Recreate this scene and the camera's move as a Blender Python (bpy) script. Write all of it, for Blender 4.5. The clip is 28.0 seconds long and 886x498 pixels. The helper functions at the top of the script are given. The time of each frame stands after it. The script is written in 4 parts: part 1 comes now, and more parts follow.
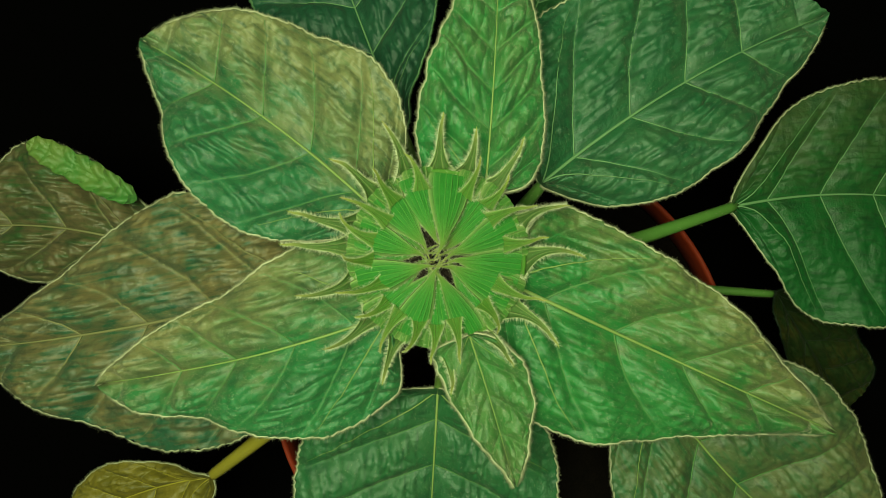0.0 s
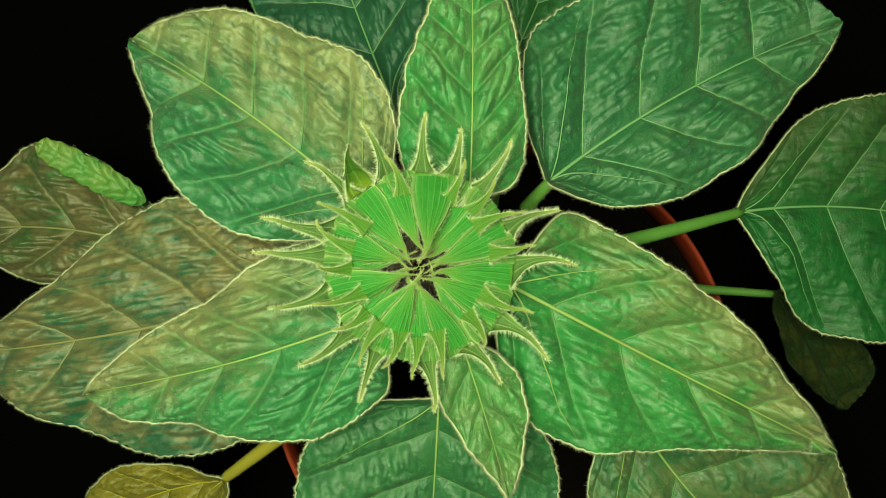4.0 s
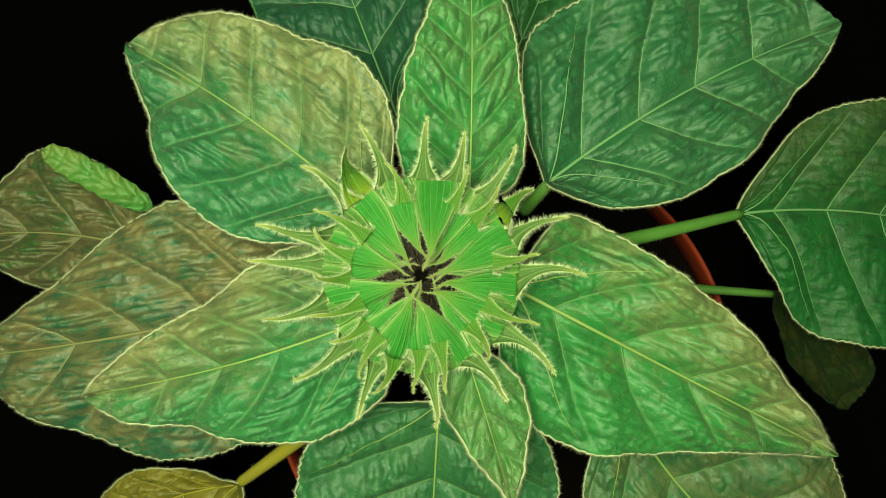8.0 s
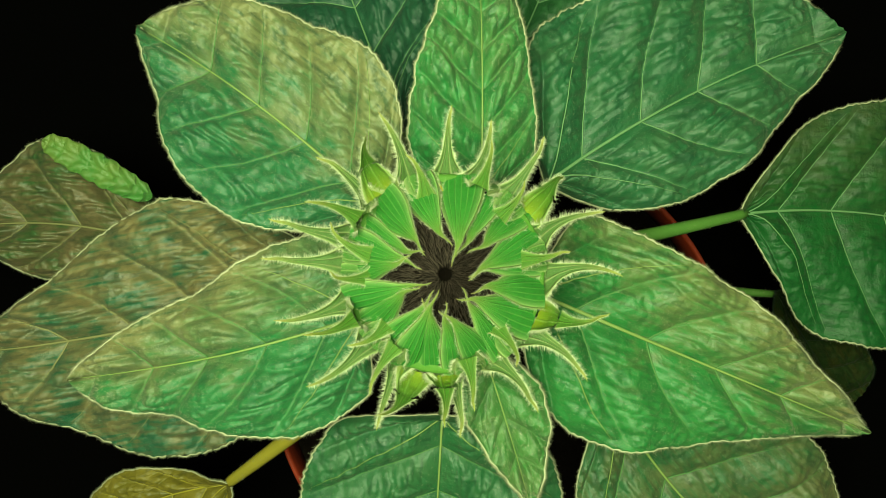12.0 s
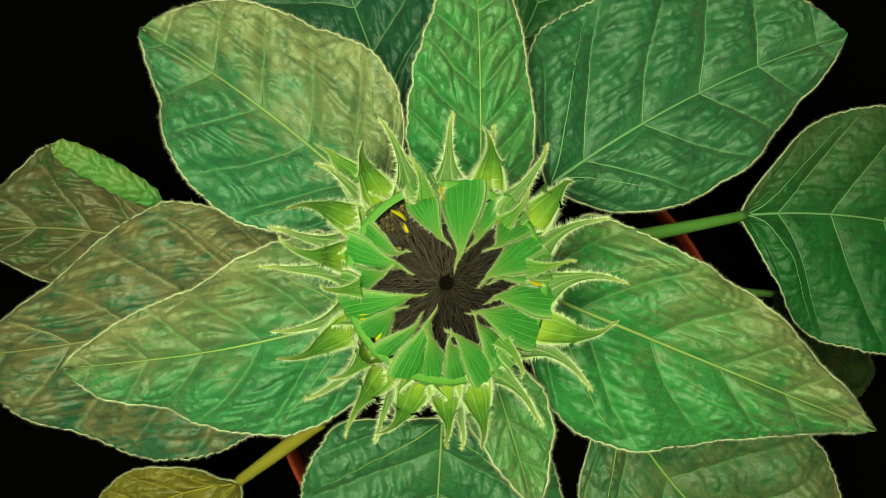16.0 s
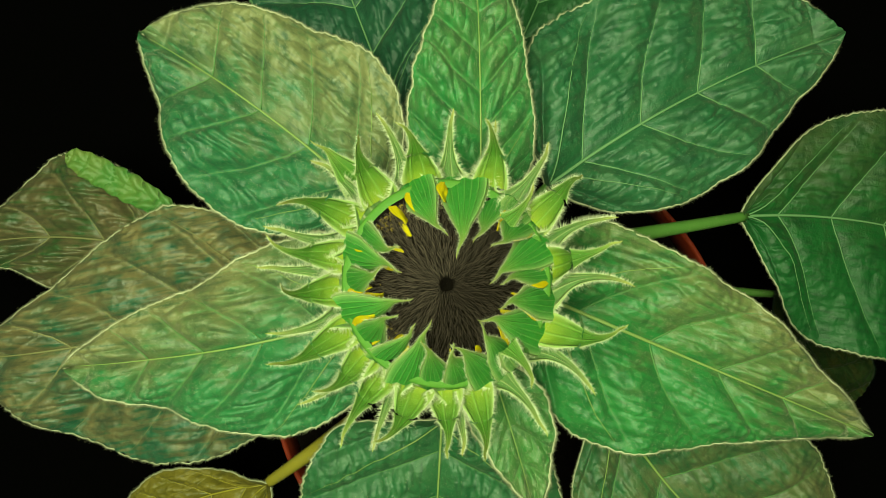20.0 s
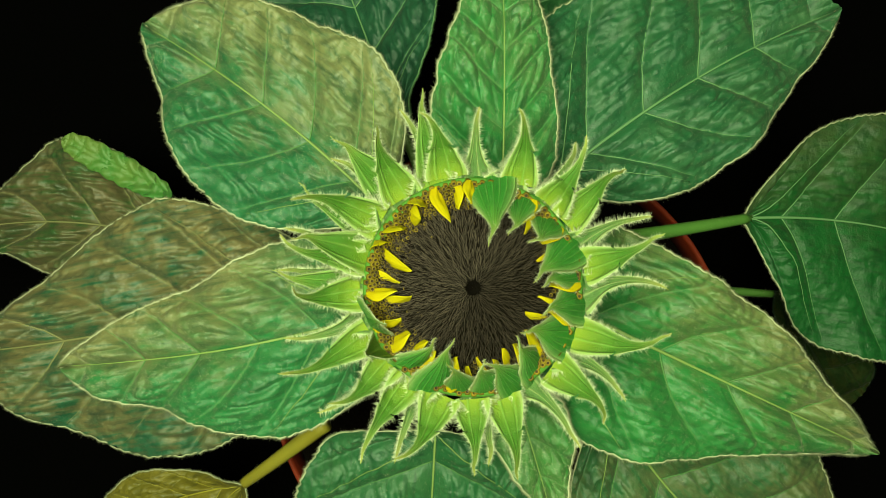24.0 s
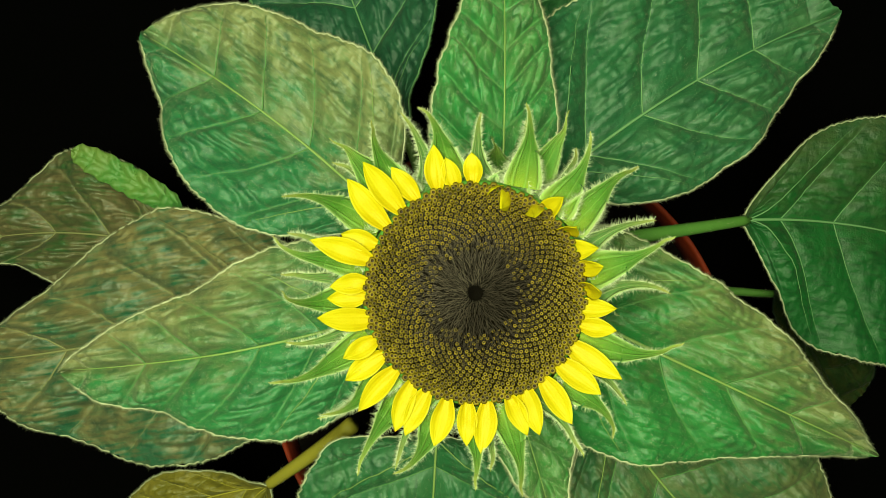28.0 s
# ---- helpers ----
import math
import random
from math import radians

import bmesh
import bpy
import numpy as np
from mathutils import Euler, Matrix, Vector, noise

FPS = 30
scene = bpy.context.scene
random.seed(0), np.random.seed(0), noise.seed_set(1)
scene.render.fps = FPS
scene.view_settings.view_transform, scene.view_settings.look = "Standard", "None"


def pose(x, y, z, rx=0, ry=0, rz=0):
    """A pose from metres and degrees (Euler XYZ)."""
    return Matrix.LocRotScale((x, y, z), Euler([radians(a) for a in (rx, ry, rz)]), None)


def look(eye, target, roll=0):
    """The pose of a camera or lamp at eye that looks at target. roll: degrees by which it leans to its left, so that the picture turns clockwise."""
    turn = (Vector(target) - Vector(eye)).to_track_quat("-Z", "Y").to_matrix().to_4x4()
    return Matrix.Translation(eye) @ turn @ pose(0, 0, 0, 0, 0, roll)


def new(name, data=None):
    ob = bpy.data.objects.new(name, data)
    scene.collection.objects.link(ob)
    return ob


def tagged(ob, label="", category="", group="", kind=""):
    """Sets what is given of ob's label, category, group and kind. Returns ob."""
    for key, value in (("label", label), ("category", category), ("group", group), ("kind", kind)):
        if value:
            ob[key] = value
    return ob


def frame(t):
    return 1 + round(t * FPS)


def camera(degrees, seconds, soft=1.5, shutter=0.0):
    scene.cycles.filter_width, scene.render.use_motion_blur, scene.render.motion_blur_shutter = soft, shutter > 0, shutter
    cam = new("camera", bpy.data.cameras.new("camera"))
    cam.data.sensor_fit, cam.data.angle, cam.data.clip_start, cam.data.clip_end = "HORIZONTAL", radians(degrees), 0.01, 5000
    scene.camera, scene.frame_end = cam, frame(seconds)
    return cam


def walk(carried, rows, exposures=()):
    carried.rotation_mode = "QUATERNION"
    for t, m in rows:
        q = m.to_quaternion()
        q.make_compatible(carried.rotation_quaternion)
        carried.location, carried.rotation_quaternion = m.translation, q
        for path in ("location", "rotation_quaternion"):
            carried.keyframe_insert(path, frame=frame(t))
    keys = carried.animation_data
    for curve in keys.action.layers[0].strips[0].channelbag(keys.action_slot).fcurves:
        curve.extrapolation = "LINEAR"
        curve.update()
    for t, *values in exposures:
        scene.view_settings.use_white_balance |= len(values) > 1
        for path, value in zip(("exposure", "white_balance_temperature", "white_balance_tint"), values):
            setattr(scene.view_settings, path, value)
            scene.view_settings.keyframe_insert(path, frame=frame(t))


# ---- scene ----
cam = camera(50, 28.0, soft=0.5)
EYE_Z = 0.75
walk(cam, [(0.0, pose(0, 0, EYE_Z)), (28.0, pose(0, 0, EYE_Z))],
     exposures=[(0.0, -0.55), (0.4, -0.26), (1.0, -0.02), (8.0, -0.02), (11.5, -0.04), (13.5, -0.12), (17.0, -0.16), (20.0, -0.21), (24.0, -0.18), (28.0, -0.23)])

# ---- world and lamp: one soft grow lamp over the plant in a dark room ----
world = bpy.data.worlds.new("dark_room")
scene.world = world
world.use_nodes = True
world.node_tree.nodes["Background"].inputs[0].default_value = (0.75, 0.85, 1.0, 1)
world.node_tree.nodes["Background"].inputs[1].default_value = 0.015
lamp_data = bpy.data.lights.new("grow_lamp", "AREA")
lamp_data.shape, lamp_data.size, lamp_data.energy = "DISK", 0.28, 13.8
lamp_data.color = (0.835, 0.98, 0.55)
lamp = new("grow_lamp", lamp_data)
lamp.matrix_world = look((-0.07, 0.01, 1.08), (0.0, 0.0, 0.38))


# ---- materials ----
class Nodes:
    """A small builder for node materials."""

    def __init__(self, name):
        self.mat = bpy.data.materials.new(name)
        self.mat.use_nodes = True
        self.tree = self.mat.node_tree
        self.bsdf = self.tree.nodes["Principled BSDF"]

    def add(self, kind, **settings):
        n = self.tree.nodes.new(kind)
        for k, v in settings.items():
            n.inputs[k].default_value = v
        return n

    def link(self, a, b):
        self.tree.links.new(a, b)

    def math(self, op, a, b=None, clamp=False):
        n = self.tree.nodes.new("ShaderNodeMath")
        n.operation, n.use_clamp = op, clamp
        for i, v in enumerate((a, b)):
            if v is None:
                continue
            if isinstance(v, (int, float)):
                n.inputs[i].default_value = v
            else:
                self.link(v, n.inputs[i])
        return n.outputs[0]

    def noise(self, coords, scale, detail=3.0, rough=0.55):
        n = self.add("ShaderNodeTexNoise", Scale=scale, Detail=detail, Roughness=rough)
        if coords is not None:
            self.link(coords, n.inputs["Vector"])
        return n.outputs["Fac"]

    def mix(self, fac, a, b):
        n = self.tree.nodes.new("ShaderNodeMix")
        n.data_type = "RGBA"
        for sock, v in ((n.inputs[0], fac), (n.inputs[6], a), (n.inputs[7], b)):
            if isinstance(v, (int, float)):
                sock.default_value = v
            elif isinstance(v, tuple):
                sock.default_value = (*v, 1)
            else:
                self.link(v, sock)
        return n.outputs[2]

    def bump(self, height, strength, distance):
        n = self.add("ShaderNodeBump", Strength=strength, Distance=distance)
        self.link(height, n.inputs["Height"])
        self.link(n.outputs[0], self.bsdf.inputs["Normal"])

    def coords(self, which="Object"):
        return self.tree.nodes.new("ShaderNodeTexCoord").outputs[which]

    def done(self, color, rough, spec=0.5):
        if isinstance(color, tuple):
            self.bsdf.inputs["Base Color"].default_value = (*color, 1)
        else:
            self.link(color, self.bsdf.inputs["Base Color"])
        if isinstance(rough, (int, float)):
            self.bsdf.inputs["Roughness"].default_value = rough
        else:
            self.link(rough, self.bsdf.inputs["Roughness"])
        self.bsdf.inputs["Specular IOR Level"].default_value = spec
        return self.mat


def leaf_material(name, green, olive, start, along, across, gloss=0.50, blotch=1.8, spec=0.50):
    """A leaf from green to olive, the shift towards tip or one side imitating lamp sheen; blotched along its veins,
    with fine cell relief.
    """
    n = Nodes(name)
    uv = n.coords("UV")
    obj = n.coords("Object")
    sep = n.tree.nodes.new("ShaderNodeSeparateXYZ")
    n.link(uv, sep.inputs[0])
    vein = n.tree.nodes.new("ShaderNodeUVMap")
    vein.uv_map = "Flow"

    def streaks(sx, sy, detail=3.0):
        m = n.tree.nodes.new("ShaderNodeMapping")
        m.inputs["Scale"].default_value = (sx, sy, 1)
        n.link(vein.outputs[0], m.inputs["Vector"])
        return n.noise(m.outputs[0], 1.0, detail, 0.6)

    big = n.noise(obj, 55.0, 3.0)
    mid = n.noise(obj, 170.0, 4.0, 0.6)
    fine = n.noise(obj, 2000.0, 2.0, 0.6)
    long_ = streaks(2.3, 0.9)
    short = streaks(2.0, 4.2)
    # Olive rises along and across the leaf: uneven lamp sheen put into the colour.
    fac = n.math("ADD", n.math("MULTIPLY", sep.outputs[0], along), start)
    fac = n.math("ADD", fac, n.math("MULTIPLY", n.math("SUBTRACT", sep.outputs[1], 0.5), across))
    fac = n.math("ADD", fac, n.math("MULTIPLY", n.math("SUBTRACT", big, 0.5), 0.8 * blotch))
    fac = n.math("ADD", fac, n.math("MULTIPLY", n.math("SUBTRACT", short, 0.5), 0.9 * blotch))
    fac = n.math("ADD", fac, n.math("MULTIPLY", n.math("SUBTRACT", mid, 0.5), 0.9), clamp=True)
    base = n.mix(fac, green, olive)
    # Dark streaks and patches painted into the colour stand in for shade in creases.
    deep = (0.40 * green[0], 0.48 * green[1], 0.62 * green[2])
    dark = n.math("MULTIPLY", n.math("SUBTRACT", short, 0.50), 6.0, clamp=True)
    tone = n.mix(n.math("MULTIPLY", dark, 0.68), base, deep)
    tone = n.mix(n.math("MULTIPLY", n.math("MULTIPLY", n.math("SUBTRACT", long_, 0.52), 8.0, clamp=True), 0.55), tone, deep)
    cells = n.add("ShaderNodeTexVoronoi", Scale=520.0)
    cells.feature = "DISTANCE_TO_EDGE"
    shift = n.add("ShaderNodeVectorMath")
    wob = n.add("ShaderNodeTexNoise", Scale=300.0)
    n.link(obj, wob.inputs["Vector"])
    wide = n.add("ShaderNodeVectorMath")
    wide.operation = "SCALE"
    wide.inputs["Scale"].default_value = 0.0016
    n.link(wob.outputs["Color"], wide.inputs[0])
    n.link(obj, shift.inputs[0])
    n.link(wide.outputs[0], shift.inputs[1])
    n.link(shift.outputs[0], cells.inputs["Vector"])
    net = n.math("SUBTRACT", 1.0, n.math("MULTIPLY", cells.outputs["Distance"], 9.0), clamp=True)
    speck = n.math("MULTIPLY", n.math("SUBTRACT", fine, 0.58), 2.2, clamp=True)
    pale = tuple(min(1, 0.6 * (a + c) + 0.02) for a, c in zip(green, olive))
    # More of the same painted crease shade, in small patches.
    crease_shade = n.mix(n.math("MULTIPLY", n.math("MULTIPLY", n.math("SUBTRACT", mid, 0.45), 3.0, clamp=True), 0.30), tone, deep)
    veined = n.mix(n.math("MULTIPLY", net, 0.16), crease_shade, pale)
    color = n.mix(speck, veined, tuple(min(1, 1.3 * c + 0.03) for c in olive))
    ridge = n.math("ABSOLUTE", n.math("SUBTRACT", n.noise(obj, 300.0, 3.0), 0.5))
    grain = n.math("ADD", n.math("MULTIPLY", n.noise(obj, 420.0, 3.0), 0.7), n.math("MULTIPLY", fine, 0.22))
    n.bump(n.math("SUBTRACT", n.math("SUBTRACT", grain, n.math("MULTIPLY", net, 0.15)), n.math("MULTIPLY", ridge, 1.3)), 0.50, 0.0010)
    rough = n.math("ADD", n.math("MULTIPLY", mid, 0.30), gloss - 0.15)
    mat = n.done(color, rough, spec)
    n.bsdf.inputs["Sheen Weight"].default_value = 0.03
    n.bsdf.inputs["Sheen Roughness"].default_value = 0.45
    n.bsdf.inputs["Sheen Tint"].default_value = (0.9, 0.95, 0.75, 1)
    return mat


def vein_material(name, a, b):
    n = Nodes(name)
    obj = n.coords("Object")
    n.bump(n.noise(obj, 900.0), 0.4, 0.0006)
    return n.done(n.mix(n.noise(obj, 90.0), a, b), 0.55, 0.35)


def hair_material(name, a, b):
    n = Nodes(name)
    rnd = n.tree.nodes.new("ShaderNodeNewGeometry").outputs["Random Per Island"]
    mat = n.done(n.mix(rnd, a, b), 0.5, 0.4)
    return mat


def bract_material(name, green, pale, stripes, foot=None):
    """Young green scale with lengthwise paler nerves, downy."""
    n = Nodes(name)
    uv = n.coords("UV")
    obj = n.coords("Object")
    sep = n.tree.nodes.new("ShaderNodeSeparateXYZ")
    n.link(uv, sep.inputs[0])
    wav = n.math("SINE", n.math("MULTIPLY", sep.outputs[1], 6.2832 * stripes))
    line = n.math("POWER", n.math("MULTIPLY", n.math("ADD", wav, 1.0), 0.5), 8.0)
    base = n.mix(n.noise(obj, 240.0, 4.0, 0.7), green, tuple(0.46 * c for c in green))
    if foot:
        base = n.mix(n.math("POWER", n.math("SUBTRACT", 1.0, sep.outputs[0]), 4.0), base, foot)
    tipped = n.mix(n.math("POWER", sep.outputs[0], 5.0, clamp=True), base, (0.44, 0.42, 0.10))
    lined = n.mix(n.math("MULTIPLY", line, n.math("MULTIPLY", n.noise(obj, 120.0), 0.95)), tipped, pale)
    side = n.math("ABSOLUTE", n.math("MULTIPLY", n.math("SUBTRACT", sep.outputs[1], 0.5), 2.0))
    rim = n.math("POWER", side, 7.0)
    down = n.math("MULTIPLY", n.math("SUBTRACT", n.noise(obj, 2600.0, 2.0), 0.56), 3.0, clamp=True)
    color = n.mix(n.math("MULTIPLY", down, 0.3), lined, pale)
    color = n.mix(n.math("MULTIPLY", rim, 0.8), color, (0.38, 0.46, 0.19))
    n.bump(n.math("ADD", n.math("MULTIPLY", line, 0.8), n.noise(obj, 1800.0)), 0.75, 0.0007)
    mat = n.done(color, 0.55, 0.25)
    n.bsdf.inputs["Subsurface Weight"].default_value = 0.25
    n.bsdf.inputs["Subsurface Radius"].default_value = (0.0015, 0.004, 0.001)
    return mat


def petal_material():
    n = Nodes("ray_petal_yellow")
    uv = n.coords("UV")
    obj = n.coords("Object")
    sep = n.tree.nodes.new("ShaderNodeSeparateXYZ")
    n.link(uv, sep.inputs[0])
    wav = n.math("SINE", n.math("MULTIPLY", sep.outputs[1], 44.0))
    base = n.mix(sep.outputs[0], (0.45, 0.320, 0.002), (0.47, 0.392, 0.004))
    color = n.mix(n.math("MULTIPLY", n.noise(obj, 220.0), 0.35), base, (0.45, 0.345, 0.003))
    n.bump(n.math("ADD", n.math("MULTIPLY", wav, 0.2), n.noise(obj, 1500.0)), 0.3, 0.0003)
    mat = n.done(color, 0.55, 0.12)
    n.bsdf.inputs["Subsurface Weight"].default_value = 0.1
    n.bsdf.inputs["Subsurface Radius"].default_value = (0.002, 0.0015, 0.0003)
    return mat


def grain_material(name, a, b, scale, rough, relief, spec=0.3):
    n = Nodes(name)
    obj = n.coords("Object")
    f = n.noise(obj, scale, 5.0, 0.65)
    n.bump(n.noise(obj, scale * 3, 4.0), 0.6, relief)
    return n.done(n.mix(f, a, b), rough, spec)


def island_material(name, a, b, rough, spec=0.3):
    n = Nodes(name)
    rnd = n.tree.nodes.new("ShaderNodeNewGeometry").outputs["Random Per Island"]
    info = n.tree.nodes.new("ShaderNodeObjectInfo").outputs["Random"]
    f = n.math("FRACT", n.math("ADD", rnd, info))
    return n.done(n.mix(f, a, b), rough, spec)


PALE = vein_material("pale_vein", (0.15, 0.25, 0.06), (0.24, 0.31, 0.10))
SIDE = vein_material("side_vein", (0.055, 0.17, 0.045), (0.10, 0.205, 0.065))
DULL_VEIN = vein_material("dull_green_vein", (0.09, 0.22, 0.09), (0.15, 0.27, 0.12))
# Edge colour darkened in place of shade, for the lowest leaf.
SHADE_EDGE = vein_material("shade_leaf_edge", (0.004, 0.014, 0.004), (0.008, 0.02, 0.006))
YELLOW_STALK = vein_material("yellowing_stalk", (0.38, 0.30, 0.03), (0.28, 0.25, 0.03))
GREEN_STALK = vein_material("green_stalk", (0.055, 0.16, 0.026), (0.10, 0.22, 0.04))
STEM = vein_material("green_stem", (0.07, 0.15, 0.03), (0.12, 0.2, 0.04))
FUZZ = hair_material("pale_fuzz", (0.20, 0.22, 0.12), (0.44, 0.43, 0.29))
DOWN = hair_material("bract_down", (0.40, 0.45, 0.27), (0.66, 0.67, 0.47))
INNER = bract_material("inner_bract_green", (0.038, 0.262, 0.034), (0.13, 0.37, 0.075), 7)
MIDDLE = bract_material("middle_bract_green", (0.090, 0.265, 0.046), (0.30, 0.42, 0.14), 5)
OUTER = bract_material("outer_bract_green", (0.100, 0.205, 0.052), (0.33, 0.38, 0.16), 3)
FACE = bract_material("bract_inner_face", (0.048, 0.190, 0.020), (0.17, 0.30, 0.06), 3, foot=(0.20, 0.27, 0.014))
PETAL = petal_material()
RECEPTACLE = grain_material("receptacle_green", (0.05, 0.17, 0.02), (0.09, 0.22, 0.03), 300, 0.6, 0.0005)
DISC_DARK = grain_material("disc_dark", (0.0022, 0.0015, 0.001), (0.006, 0.004, 0.003), 900, 0.9, 0.0005, 0.05)
BRISTLE = island_material("dark_bristle", (0.005, 0.0035, 0.003), (0.085, 0.064, 0.052), 0.6, 0.05)
FLORET_CUP = island_material("floret_cup", (0.016, 0.009, 0.003), (0.040, 0.022, 0.004), 0.5, 0.12)
FLORET_LIP = island_material("floret_lip", (0.074, 0.050, 0.004), (0.205, 0.140, 0.008), 0.5, 0.15)
TERRACOTTA = grain_material("orange_red_clay", (0.30, 0.030, 0.006), (0.16, 0.014, 0.004), 60, 0.7, 0.0008)
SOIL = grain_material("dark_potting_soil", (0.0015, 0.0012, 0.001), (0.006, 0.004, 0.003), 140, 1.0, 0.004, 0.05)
FLOOR = grain_material("black_cloth", (0.0006, 0.0006, 0.0007), (0.0014, 0.0012, 0.0012), 400, 1.0, 0.0006, 0.02)


# ---- building helpers ----
def mesh_of(name, verts, faces, mats, slots=None, uvs=None, smooth=True, flow=None):
    me = bpy.data.meshes.new(name)
    me.from_pydata([tuple(v) for v in verts], [], faces)
    for m in mats:
        me.materials.append(m)
    if slots is not None:
        me.polygons.foreach_set("material_index", np.array(slots, dtype=np.int32))
    for label, table in (("UVMap", uvs), ("Flow", flow)):
        if table is None:
            continue
        layer = me.uv_layers.new(name=label)
        loops = np.zeros(len(me.loops), dtype=np.int32)
        me.loops.foreach_get("vertex_index", loops)
        layer.data.foreach_set("uv", np.asarray(table, dtype=np.float32)[loops].ravel())
    me.polygons.foreach_set("use_smooth", np.full(len(me.polygons), smooth))
    me.update()
    return me


def part(name, mesh, parent, label="", m=None):
    ob = new(name, mesh)
    ob.parent = parent
    if m is not None:
        ob.matrix_basis = m
    if label:
        tagged(ob, label)
    return ob


def tube(points, radii, sides=7):
    """Verts and faces of a tapered tube along points, closed at both ends."""
    verts, faces = [], []
    pts = [Vector(p) for p in points]
    for i, p in enumerate(pts):
        d = (pts[min(i + 1, len(pts) - 1)] - pts[max(i - 1, 0)]).normalized()
        side = d.cross(Vector((0, 0, 1)))
        side = side.normalized() if side.length > 1e-4 else Vector((1, 0, 0))
        up = side.cross(d)
        for k in range(sides):
            a = 2 * math.pi * k / sides
            verts.append(p + (side * math.cos(a) + up * math.sin(a)) * radii[i])
    for i in range(len(pts) - 1):
        for k in range(sides):
            j = (k + 1) % sides
            faces.append((i * sides + k, i * sides + j, (i + 1) * sides + j, (i + 1) * sides + k))
    faces.append(tuple(range(sides - 1, -1, -1)))
    faces.append(tuple((len(pts) - 1) * sides + k for k in range(sides)))
    return verts, faces


def add_hair(verts, faces, p, tip, width):
    """One hair: a thin three-sided spike."""
    d = (tip - p).normalized()
    a = d.cross(Vector((0.31, 0.52, 0.79))).normalized() * width
    b = d.cross(a)
    k = len(verts)
    verts.extend((p + a, p - a * 0.5 + b * 0.87, p - a * 0.5 - b * 0.87, tip))
    faces.extend(((k, k + 1, k + 3), (k + 1, k + 2, k + 3), (k + 2, k, k + 3)))


def lathe(profile, sides=64):
    verts, faces = [], []
    for r, z in profile:
        for k in range(sides):
            a = 2 * math.pi * k / sides
            verts.append((r * math.cos(a), r * math.sin(a), z))
    for i in range(len(profile) - 1):
        for k in range(sides):
            j = (k + 1) % sides
            faces.append((i * sides + k, i * sides + j, (i + 1) * sides + j, (i + 1) * sides + k))
    return verts, faces


